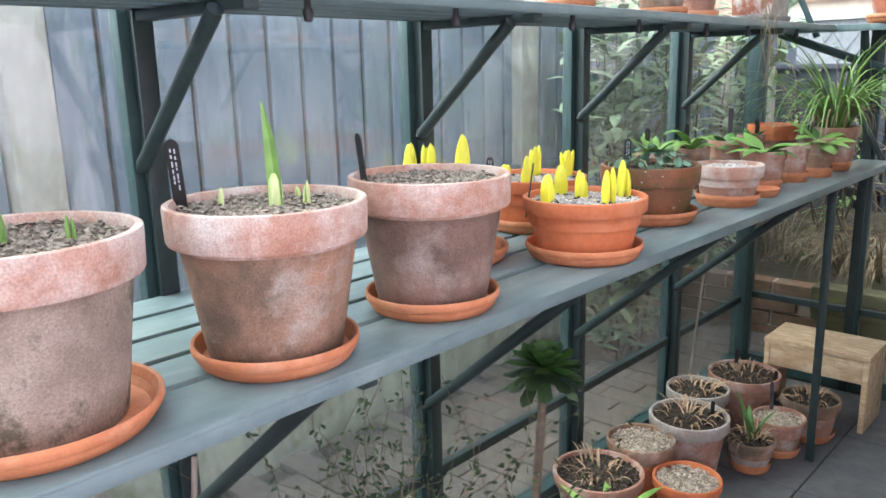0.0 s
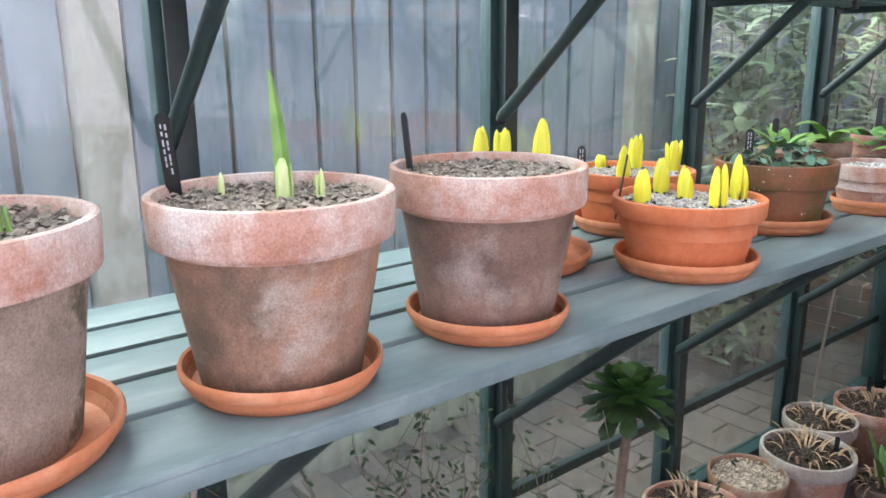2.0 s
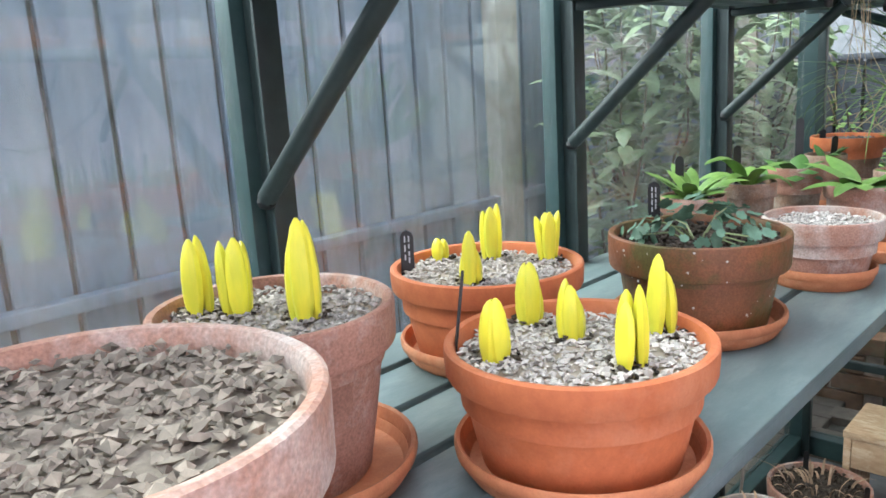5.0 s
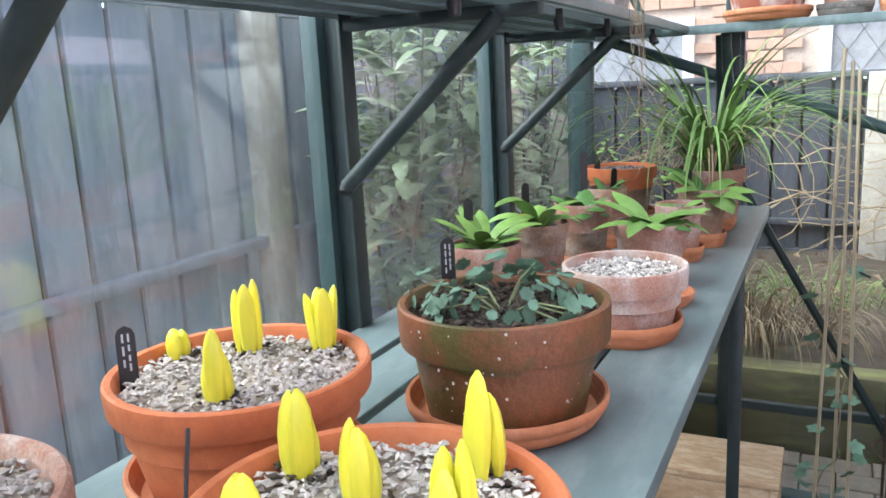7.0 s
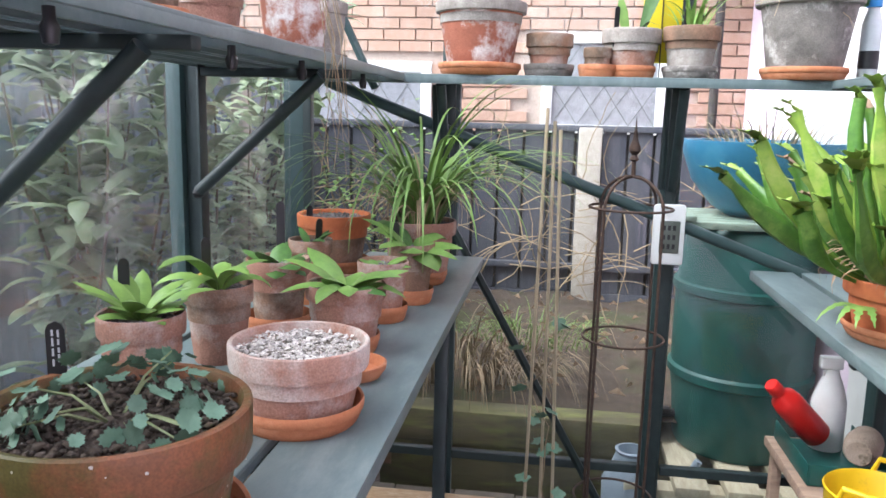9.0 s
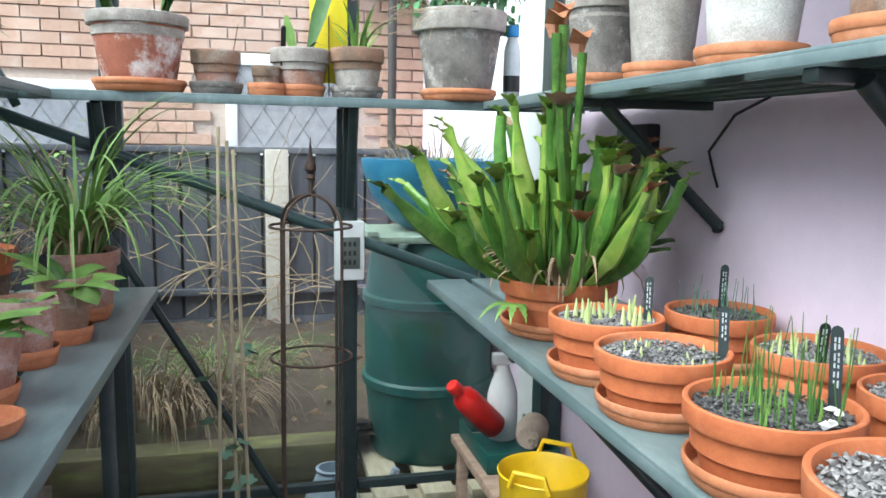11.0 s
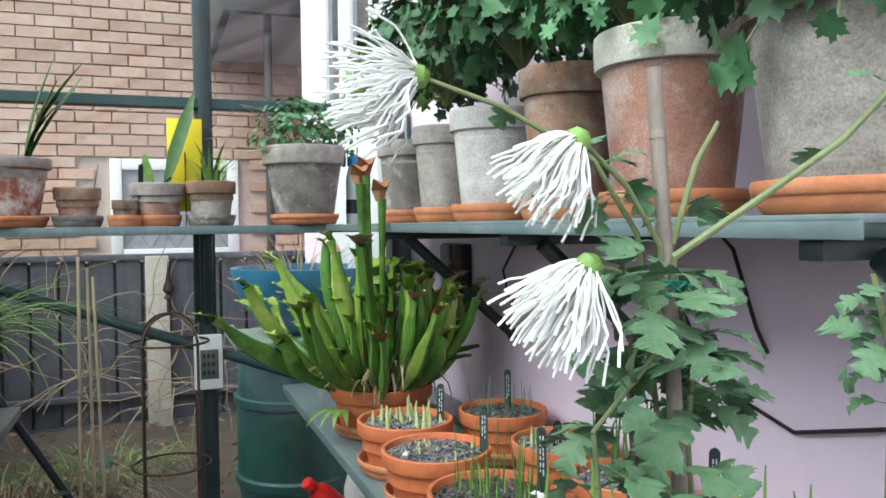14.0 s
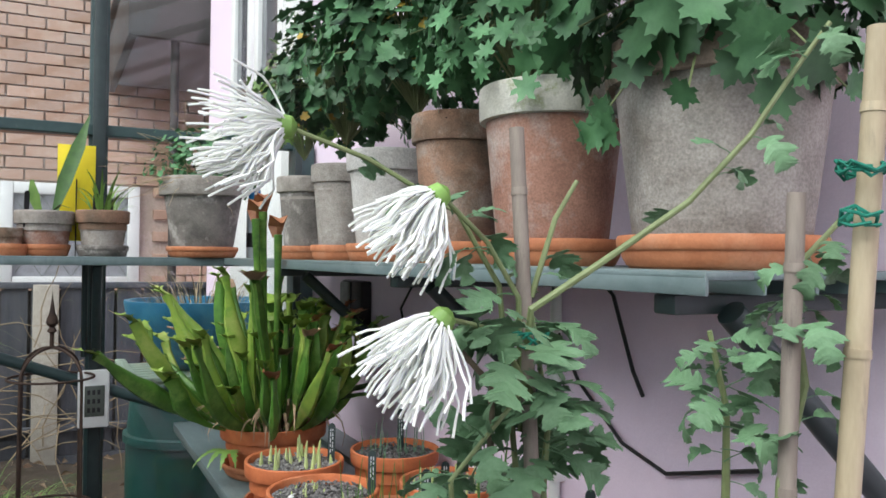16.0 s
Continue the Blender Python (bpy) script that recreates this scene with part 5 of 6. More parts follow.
for k in range(4):
    a = math.radians(200 + k * 22)
    g = grow((0, 0, 0), (math.cos(a), math.sin(a)), rnd(0.07, 0.1), 0.5, 1.6, 0.02, 14, lambda f: (1 - f) * (0.5 + 0.5 * abs(math.sin(f * 22))))
    part("frond", MB().strip(*g, 0.1), LEAF_LIGHT, fern)

# under the bench: stool, bottles, tub, stacked pots
st = thing("low_stool", (0.2, 2.91, FLOOR), "rough low wooden stool under the bench", "stool")
part("seat_board", MB().bevbox((-0.11, -0.20, 0.415), (0.11, 0.19, 0.44), 0.004), RAWWOOD, st)
for x in (-0.095, 0.075):
    for y in (-0.185, 0.15):
        part("leg", MB().bevbox((x, y, 0), (x + 0.025, y + 0.03, 0.414), 0.003), RAWWOOD, st)
tr = thing("green_tray", (0.2, 2.95, FLOOR + 0.441), "green plastic tray on the stool", "tray")
part("tray_shell", MB().bevbox((-0.09, -0.13, 0), (0.09, 0.13, 0.004), 0.001).bevbox((-0.092, -0.13, 0.002), (-0.088, 0.13, 0.05), 0.001).bevbox((0.088, -0.13, 0.002), (0.092, 0.13, 0.05), 0.001).bevbox((-0.088, -0.132, 0.002), (0.088, -0.128, 0.05), 0.001), BARREL, tr)
rb = thing("red_bottle", (0.13, 2.82, FLOOR + 0.50), "red plastic feed bottle lying in the tray", "bottle")
rb.matrix_world = pose(0.178, 2.985, 0.535, 0, -46, 21)
part("bottle_body", MB().lathe([(0, 0), (0.03, 0), (0.034, 0.006), (0.034, 0.125), (0.03, 0.145), (0.016, 0.16), (0.015, 0.166)], 28), RED, rb)
part("cap", MB().lathe([(0.0165, 0.166), (0.0175, 0.168), (0.0175, 0.192), (0.015, 0.196), (0, 0.196)], 24), RED, rb)
sb = thing("spray_bottle", (0.215, 3.04, FLOOR + 0.446), "white plastic spray bottle with a teal label", "spray bottle")
part("bottle_body", MB().lathe([(0, 0), (0.038, 0), (0.041, 0.008), (0.04, 0.12), (0.03, 0.155), (0.016, 0.19), (0.015, 0.20), (0, 0.2)], 28), WHITEPL, sb)
part("trigger_head", MB().bevbox((-0.03, -0.012, 0.2), (0.022, 0.012, 0.23), 0.004).bevbox((-0.02, -0.006, 0.165), (-0.013, 0.006, 0.2), 0.002), WHITEPL, sb)
part("shield_label", MB().add([(-0.0385 + 0.0, -0.012, 0.095), (-0.0385, 0.012, 0.095), (-0.0395, 0.012, 0.07), (-0.0398, 0.0, 0.058), (-0.0395, -0.012, 0.07)], [(4, 3, 2, 1, 0)]), TEAL, sb, "teal shield-shaped label")
cl = thing("clay_flask", (0.08, 2.76, FLOOR + 0.556), "buff round clay flask lying on the stool", "flask")
cl.matrix_world = pose(0.213, 2.83, FLOOR + 0.52, 90, 0, 150)
part("flask_body", MB().lathe([(0, 0), (0.026, 0), (0.029, 0.004), (0.029, 0.01), (0.036, 0.02), (0.04, 0.05), (0.036, 0.09), (0, 0.1)], 28), BUFF, cl)
tub = thing("yellow_tub", (0.135, 2.53, FLOOR + 0.40), "flexible yellow plastic tub with a loop handle", "tub")
part("tub_body", MB().lathe([(0, 0), (0.075, 0), (0.08, 0.006), (0.09, 0.17), (0.093, 0.175), (0.091, 0.178), (0.086, 0.172), (0.077, 0.01), (0, 0.009)], 36), YELLOWPL, tub)
for a in (0.9, 4.04):
    c, s = math.cos(a), math.sin(a)
    part("handle", MB().tube([(0.092 * c - 0.04 * s, 0.092 * s + 0.04 * c, 0.17), (0.092 * c - 0.03 * s, 0.092 * s + 0.03 * c, 0.2), (0.092 * c + 0.03 * s, 0.092 * s - 0.03 * c, 0.2), (0.092 * c + 0.04 * s, 0.092 * s - 0.04 * c, 0.17)], 0.0055, seg=8), YELLOWPL, tub)
bk = thing("plastic_crate", (0.13, 2.52, FLOOR), "upturned grey plastic crate holding the tub", "crate")
part("crate_shell", MB().bevbox((-0.09, -0.1, 0), (0.1, 0.11, 0.399), 0.01), GREYPL, bk)
for k, (x, y) in enumerate([(0.27, 2.62), (0.17, 2.27), (0.28, 2.42)]):
    for j in range(6 if k else 4):
        pot(x, y, FLOOR + 0.05 * j, 0.062, 0.075 + 0.0, TERRA if (j + k) % 3 else PINKISH, None, None, label="empty terracotta pot in a nested stack", group="stacked pots", rimh=0.3)

# wall fittings
so = thing("outdoor_socket", (0.411, 2.70, 1.25), "black and grey weatherproof socket box on the pink wall", "socket")
part("back_box", MB().bevbox((-0.03, -0.07, -0.06), (0.0, 0.07, 0.06), 0.006), BLACK, so)
part("grey_cover", MB().bevbox((-0.036, 0.0, -0.055), (-0.0301, 0.065, 0.055), 0.003), SOFFIT, so)
pi = thing("wall_conduit", (0.400, 1.836, 1.0), "white plastic conduit with clips on the pink wall", "conduit", kind="structure")
part("conduit_tube", MB().tube([(0, 0, -0.1), (0, 0, 0.35)], 0.009, seg=12), WHITEPL, pi)
part("clip", MB().bevbox((-0.013, -0.013, 0.03), (0.012, 0.013, 0.045), 0.002), WHITEPL, pi)
for nm, pts in (("hanging_wire", [(0.39, 2.25, 1.345), (0.402, 2.36, 1.32), (0.405, 2.44, 1.255), (0.405, 2.42, 1.215), (0.405, 2.405, 1.19)]), ("black_cable", [(0.39, 1.83, 1.34), (0.4, 1.84, 1.27), (0.402, 1.78, 1.19), (0.402, 1.68, 1.12), (0.402, 1.596, 1.10), (0.402, 1.45, 1.14)]), ("black_cable", [(0.39, 1.72, 1.345), (0.4, 1.70, 1.32), (0.402, 1.66, 1.22), (0.402, 1.64, 1.19)])):
    w = new(nm, MB().tube(pts, 0.0028, seg=6).mesh(nm, WIRE))
    tagged(w, "thin black cable hanging on the pink wall", "cable")

# ---- end shelf ----
YE = 3.03
pot(-0.665, YE, SHELF, 0.11, 0.162, PATCHY, GREY, SOIL, label="large red clay pot patched with white lime", sau=0.10, size=0.005, rimh=0.16, taper=0.68)
pot(-0.50, YE, SHELF, 0.056, 0.092, PINKISH, AGED, SOIL, label="small terracotta pot with a twig", sau=0.06, saum=DARKCLAY, size=0.004, rimh=0.35)
pot(-0.388, YE - 0.02, SHELF, 0.033, 0.060, TERRA, AGED, SOIL, label="tiny terracotta pot in a saucer", sau=0.044, size=0.003, rimh=0.4)
pot(-0.310, YE + 0.015, SHELF, 0.07, 0.105, PINKISH, GREY, SOIL, label="greyed terracotta pot with a cactus leaf", sau=0.06, size=0.004, rimh=0.32)
pot(-0.176, YE, SHELF, 0.065, 0.110, GREY, AGED, SOIL, label="pale limed pot with strappy shoots", sau=0.063, saum=DARKCLAY, size=0.004, rimh=0.3)
pot(0.072, YE - 0.01, SHELF, 0.116, 0.205, DARKCLAY, GREY, SOIL, label="large blackened clay pot with a trailing plant", sau=0.094, size=0.005, rimh=0.24, taper=0.66)
cv = thing("strap_leaf_plant", (-0.665, YE, SHELF + 0.155), "clivia-like plant with broad dark strap leaves", "plant")
for k in range(13):
    a = (0.15 if k % 2 else math.pi + 0.15) + rnd(-0.5, 0.5)
    g = grow((0.05 * (1 if k % 2 else -1) + rnd(-0.01, 0.01), 0, 0), (math.cos(a), math.sin(a) * 0.5), rnd(0.17, 0.3), rnd(1.15, 1.5), rnd(0.1, 0.7), 0.018, 9, lambda f: 1 - 0.9 * f ** 5)
    part("strap_leaf", MB().strip(*g, 0.3), LEAF, cv)
cx = thing("leaf_cactus", (-0.310, YE + 0.015, SHELF + 0.10), "plant with one long narrow dark leaf", "plant")
part("long_leaf", MB().strip([(0.02, 0, 0), (0.045, 0, 0.09), (0.075, 0, 0.18), (0.1, 0.0, 0.265)], [0.006, 0.018, 0.017, 0.001], (0.9, -0.3, -0.3), 0.25), LEAF, cx)
part("short_leaf", MB().strip([(-0.01, 0, 0), (-0.025, 0, 0.05), (-0.03, 0, 0.09)], [0.006, 0.014, 0.004], (1, -0.2, 0.2), 0.2), LEAF_LIGHT, cx)
part("short_leaf", MB().strip([(0.0, 0, 0), (0.035, -0.02, 0.03), (0.06, -0.03, 0.02)], [0.005, 0.008, 0.001], (0.4, 0.9, 0), 0.2), LEAF_DARK, cx)
sg = thing("strappy_shoots", (-0.176, YE, SHELF + 0.105), "tuft of upright green strappy shoots", "plant")
part("shoot_tuft", blades(26, 0, 0, 0, 0.035, 0.03, 0.06, 0.15, 0.004, 1.2, seed=95), LEAF_LIGHT, sg, kind="stuff")
for x, y, h in ((-0.35, 3.0, 0.06), (-0.198, 3.0, 0.06), (-0.158, 3.03, 0.05)):
    label_stick(x, y, SHELF + 0.10, h, 4, rnd(0, 60), txt=False, w=0.006)
tw = thing("bare_twig", (-0.464, YE, SHELF + 0.085), "single bare twig in a small pot", "twig")
part("twig_stem", MB().tube([(0, 0, 0), (0.006, 0, 0.03), (0.014, 0, 0.075)], 0.0018, 0.001, seg=5), WOODY, tw)
cd = thing("sticky_trap", (-0.238, 3.085, SHELF), "yellow sticky insect trap card", "insect trap")
part("card", MB().bevbox((-0.045, -0.001, 0.04), (0.045, 0.001, 0.29), 0.0005), CARD, cd)
part("card_stake", MB().tube([(0, -0.003, 0), (0, -0.003, 0.2)], 0.0015, seg=5), BLACK, cd)
leafy("trailing_geranium", 0.072, YE - 0.03, SHELF + 0.2, "ivy-leaved trailing plant with small rounded leaves", 420, 0.19, 0.11, 0.13, 0.05, 0.019, 97, LEAF_PEL, hang=0.45, depth=0.2, yellow=0)
tg = thing("wiry_stems", (-0.02, 3.0, SHELF + 0.21), "tangle of wiry grey stems with mauve flowers", "plant")
random.seed(98)
m, f = MB(), MB()
for k in range(34):
    p = Vector((rnd(0.02, 0.13), rnd(-0.04, 0.04), 0))
    pts = [p]
    d = Vector((rnd(-1.2, 0.3), rnd(-0.4, 0.2), rnd(-0.2, 1.3))).normalized()
    for i in range(6):
        d = (d + Vector((rnd(-0.35, 0.2), rnd(-0.2, 0.2), rnd(-0.4, 0.15)))).normalized()
        pts.append(pts[-1] + d * rnd(0.02, 0.045))
    for q in pts:
        q.y = min(q.y, 0.11)
    m.tube(pts, 0.0011, 0.0006, seg=4)
    if k % 4 == 0:
        f.add(*[[pts[-1] + Vector(v) * 0.012 for v in scalloped(1, 0.7, k)[0]], scalloped(1, 0.7, k)[1]])
part("stems", m, DRY, tg, kind="stuff")
part("flowers", f, MAUVE, tg, "small mauve flowers", kind="stuff")
bt = thing("clear_bottle", (0.215, 3.04, SHELF), "clear plastic bottle with a blue cap", "bottle")
part("bottle_body", MB().lathe([(0, 0), (0.02, 0), (0.021, 0.004), (0.021, 0.13), (0.014, 0.155), (0.012, 0.165), (0, 0.165)], 24), BOTTLE, bt)
part("cap", MB().lathe([(0.0165, 0.166), (0.0165, 0.19), (0.014, 0.193), (0, 0.193)], 24), BLUECAP, bt)
part("bottle_label", MB().lathe([(0.0214, 0.03), (0.0214, 0.07)], 24), BLACK, bt)

# ---- high shelf against the pink wall ----
XS = 0.21
S = [(2.50, 0.072, 0.17, DARKCLAY, GREY, 0.068), (2.28, 0.063, 0.175, GREY, GREY, 0.062), (2.05, 0.073, 0.175, WHITECLAY, WHITECLAY, 0.072), (1.80, 0.068, 0.195, AGED, AGED, 0.07), (1.575, 0.085, 0.19, PINKISH, MOSSYRIM, 0.08), (1.352, 0.102, 0.19, GREY, BUFF, 0.09)]
SLAB_LABELS = ["blackened clay pot on the high shelf", "narrow grey weathered clay pot", "limewashed pale clay pot", "plain red-brown terracotta pot", "limed clay pot with a mossy white rim", "large grey pitted clay pot with thick rim"]
for (y, r, h, b, rm, s), lb in zip(S, SLAB_LABELS):
    pot(XS if r < 0.09 else XS + 0.025, y, SHELF, r, h, b, rm, SOIL, label=lb, sau=s, group="pots on the high shelf", size=0.005, rimh=0.2, taper=0.72)
leafy("pelargonium", 0.215, 2.56, SHELF + 0.175, "yellowing light green leafy plant", 300, 0.16, 0.16, 0.2, 0.15, 0.03, 101, LEAF_LIGHT, "pelargonium", yellow=30, depth=0.5, cut=0.14)
leafy("pelargonium", 0.215, 2.28, SHELF + 0.18, "bushy pelargonium with small crinkled green leaves", 900, 0.19, 0.21, 0.23, 0.16, 0.026, 102, LEAF_PEL, "pelargonium", yellow=12, hang=0.2, cut=0.14)
leafy("pelargonium", 0.215, 1.95, SHELF + 0.19, "dense green pelargonium with a few withered leaves", 900, 0.19, 0.2, 0.24, 0.16, 0.03, 103, LEAF_PEL, "pelargonium", yellow=18, hang=0.2, cut=0.14)
leafy("pelargonium", 0.215, 1.64, SHELF + 0.19, "large dark green pelargonium with lobed leaves", 1000, 0.19, 0.2, 0.26, 0.14, 0.028, 104, LEAF_PEL, "pelargonium", yellow=5, hang=0.25, depth=0.45, lobes=7, cut=0.14)
leafy("pelargonium", 0.215, 1.34, SHELF + 0.19, "pelargonium with large deeply cut dark leaves", 600, 0.18, 0.2, 0.24, 0.08, 0.036, 105, LEAF_PEL, "pelargonium", yellow=0, hang=0.4, depth=0.32, lobes=7, cut=0.13)

# ---- high shelf beside the fence ----
for x, y, r, h, b, rm, s, sm in ((-1.0, 1.62, 0.06, 0.1, TERRA, None, 0.058, None), (-1.0, 2.05, 0.07, 0.12, AGED, PINKISH, 0.068, None), (-1.0, 2.26, 0.06, 0.1, PINKISH, None, 0.058, None), (-0.99, 2.63, 0.075, 0.16, PATCHY, GREY, 0.07, DARKCLAY), (-0.99, 2.80, 0.06, 0.13, GREY, None, 0.058, DARKCLAY)):
    pot(x, y, SHELF, r, h, b, rm, SOIL, label="old clay pot standing on the high shelf", sau=s, saum=sm, group="pots over the fence side", size=0.004)

random.seed(410)
m = MB()
for k in range(9):
    x, y, z = -0.9, 2.33 + rnd(-0.05, 0.05), SHELF + 0.13
    m.tube([(x, y, z - 0.02), (x + 0.05, y + rnd(-0.01, 0.01), z + rnd(0.01, 0.04)), (-0.825 + rnd(0, 0.012), y + rnd(-0.03, 0.03), SHELF + 0.02), (-0.82 + rnd(-0.006, 0.01), y + rnd(-0.03, 0.03), SHELF - rnd(0.02, 0.09)), (-0.818 + rnd(-0.01, 0.012), y + rnd(-0.04, 0.04), SHELF - rnd(0.1, 0.2))], 0.0011, 0.0006, seg=4)
w = new("hanging_straw", m.mesh("hanging_straw", DRY))
tagged(w, "dry straw strands hanging over the high shelf", "dead grass", kind="stuff")

# ---- under the long bench ----
FP = [(-0.99, 1.772, 0.122, 0.15, GREY, PINKISH, SOIL), (-0.985, 1.995, 0.098, 0.16, TERRA, AGED, GRAVEL), (-0.93, 2.19, 0.118, 0.18, PINKISH, GREY, SOIL), (-0.815, 1.94, 0.092, 0.12, TERRA, TERRA, GRAVEL), (-1.0, 2.40, 0.10, 0.18, AGED, GREY, SOIL), (-0.935, 2.62, 0.118, 0.18, PINKISH, PINKISH, SOIL), (-0.788, 2.32, 0.072, 0.1, GREY, AGED, SOIL), (-0.762, 2.475, 0.08, 0.12, AGED, PINKISH, GRAVEL), (-0.722, 2.645, 0.092, 0.14, PINKISH, AGED, SOIL)]
for k, (x, y, r, h, b, rm, f) in enumerate(FP):
    pot(x, y, FLOOR, r, h - (0.008 if k > 5 else 0), b, rm, f, label="weathered terracotta pot standing on the floor", group="floor pots", size=0.005, sau=(r * 0.85 if k > 5 else None), rimh=0.22)
    if f is SOIL:
        d = thing("dead_stalks", (x, y, FLOOR + h - 0.014), "withered straw-coloured stalks in a pot", "dead plant")
        part("dead_stalk_tuft", blades(34, 0, 0, 0, r * 0.7, r * 0.7, 0.03, 0.09, 0.003, 2.6, seed=120 + k), DEADLEAF, d, kind="stuff")
rosette(-0.788, 2.32, FLOOR + 0.09, 5, 0.15, 0.009, LEAF, "bulb_leaves", "upright green bulb leaves in a floor pot", 130, (1.2, 1.5), 0.7)
sw = thing("strap_leaf_plant", (-0.86, 1.60, FLOOR), "clump of glossy green strap leaves at floor level", "plant")
for k in range(9):
    a = k * 0.7
    g = grow((0, 0, 0.02), (math.cos(a), math.sin(a)), rnd(0.2, 0.32), 1.2, 1.6, 0.013, 8)
    part("strap_leaf", MB().strip(*g, 0.3), LEAF_LIGHT, sw)
for x, y, h, l in ((-0.83, 2.62, 0.06, 5), (-0.80, 2.51, 0.06, -10), (-0.88, 2.24, 0.07, 4), (-0.98, 2.66, 0.09, 3)):
    label_stick(x, y, FLOOR + 0.15, h, l, 30, txt=False, w=0.006)
bx2 = thing("strand_board_box", (-0.755, 2.86, FLOOR), "open strand-board box step on the floor", "box step")
part("top_board", MB().bevbox((-0.17, -0.1, 0.25), (0.17, 0.11, 0.268), 0.002), OSB, bx2)
part("end_board", MB().bevbox((0.15, -0.098, 0.0), (0.168, 0.108, 0.2495), 0.002), OSB, bx2)
part("end_board", MB().bevbox((-0.168, -0.098, 0.0), (-0.15, 0.108, 0.2495), 0.002), OSB, bx2)
part("back_board", MB().bevbox((-0.1495, 0.09, 0.1), (0.1495, 0.107, 0.2495), 0.002), OSB, bx2)
part("brace_board", MB().bevbox((-0.1495, -0.096, 0.17), (0.1495, -0.08, 0.2495), 0.002), OSB, bx2)
ae = thing("aeonium", (-0.835, 1.285, FLOOR), "dark green rosette succulent on a tall bare stem", "succulent")
part("trunk", MB().tube([(-0.005, -0.03, 0.0), (0.0, -0.02, 0.3), (0.0, 0.0, 0.5), (0.005, 0.01, 0.63)], 0.011, 0.008, seg=10), WOODY, ae)
random.seed(140)
for k in range(60):
    a, t = k * 2.399, k / 60
    g = grow((0.006 * math.cos(a), 0.006 * math.sin(a) + 0.01, 0.625 + 0.012 * (1 - t)), (math.cos(a), math.sin(a)), 0.045 + 0.05 * t, 1.35 - 1.9 * t, 0.4, 0.017, 6, lambda f: (0.35 + 0.65 * f) if f < 0.82 else max(0.0, (1 - f) * 5.2))
    part("leaf", MB().strip(*g, 0.25), LEAF if t < 0.6 else LEAF_DARK, ae)
tb = thing("twiggy_shrub", (-1.0, 1.02, FLOOR), "wiry twiggy shrub with tiny dark leaves under the bench", "shrub")
random.seed(141)
m, lf = MB(), MB()
for k in range(70):
    pts = [Vector((rnd(-0.03, 0.03), rnd(-0.03, 0.03), 0.02))]
    d = Vector((rnd(-0.5, 0.5), rnd(-0.6, 0.6), 1.4)).normalized()
    n = random.randint(7, 12)
    for i in range(n):
        d = (d + Vector((rnd(-0.5, 0.5), rnd(-0.5, 0.5), rnd(-0.25, 0.4)))).normalized()
        q = pts[-1] + d * 0.062
        q.x, q.z = max(-0.11, min(0.2, q.x)), min(q.z, 0.78)
        pts.append(q)
        if i > 2:
            for _ in range(3):
                u = Vector((rnd(-1, 1), rnd(-1, 1), rnd(-1, 1))).normalized() * 0.008
                c = q + Vector((rnd(-0.012, 0.012), rnd(-0.012, 0.012), rnd(-0.02, 0.02)))
                lf.strip([c - u, c, c + u], [0.0008, 0.0035, 0.0005], (u.y, -u.x, 0.3), 0.1)
    m.tube(pts, 0.0016, 0.0007, seg=4)
part("twig_tangle", m, WOODY, tb, kind="stuff")
part("tiny_leaves", lf, LEAF_DARK, tb, kind="stuff")
for a, b in (((-0.84, 0.46, FLOOR), (-0.875, 0.56, 0.76)), ((-1.09, 2.50, FLOOR), (-1.08, 2.60, 0.62))):
    c = new("garden_cane", MB().tube([a, b], 0.004, seg=7).mesh("garden_cane", CANE_OLD))
    tagged(c, "thin dark garden cane leaning under the bench", "cane")

# ---- at the gable: obelisk, canes, thermometer ----
ob = thing("iron_obelisk", (-0.289, 3.01, FLOOR), "rusty iron plant obelisk with a finial", "obelisk")
for k in range(4):
    a = math.pi / 4 + k * math.pi / 2
    c, s = math.cos(a), math.sin(a)
    pts = [(0.092 * c, 0.092 * s, 0), (0.097 * c, 0.097 * s, 0.5), (0.094 * c, 0.094 * s, 1.02)] + [(0.094 * c * math.cos(q * math.pi / 12), 0.094 * s * math.cos(q * math.pi / 12), 1.02 + 0.075 * math.sin(q * math.pi / 12)) for q in range(1, 7)]
    part("upright", MB().tube(pts, 0.0038, seg=7), RUST, ob)
for z in (0.28, 0.70, 1.02):
    part("hoop", MB().tube([(0.098 * math.cos(q * math.pi / 16), 0.098 * math.sin(q * math.pi / 16), z) for q in range(33)], 0.0032, seg=6), RUST, ob)
part("finial", MB().lathe([(0, 1.09), (0.005, 1.095), (0.005, 1.13), (0.012, 1.135), (0.006, 1.145), (0.014, 1.155), (0.013, 1.165), (0.007, 1.18), (0.002, 1.215), (0, 1.237)], 14), RUST, ob)
cr = thing("climber_on_canes", (-0.484, 2.96, FLOOR), "bundle of old canes with a sparse green climber", "climber")
for dx, dy, h in ((-0.012, 0, 1.25), (0.006, 0.01, 1.22), (0.02, -0.006, 1.2)):
    part("cane", MB().tube([(dx * 2.5, dy * 2, 0), (dx, dy, h)], 0.0042, seg=7), CANE, cr)
random.seed(150)
m = MB()
pts = [Vector((rnd(-0.03, 0.03), rnd(-0.03, 0.03), 0.02 + i * 0.05)) for i in range(23)]
m.tube(pts, 0.0022, 0.001, seg=5)
part("vine", m, DRY, cr)
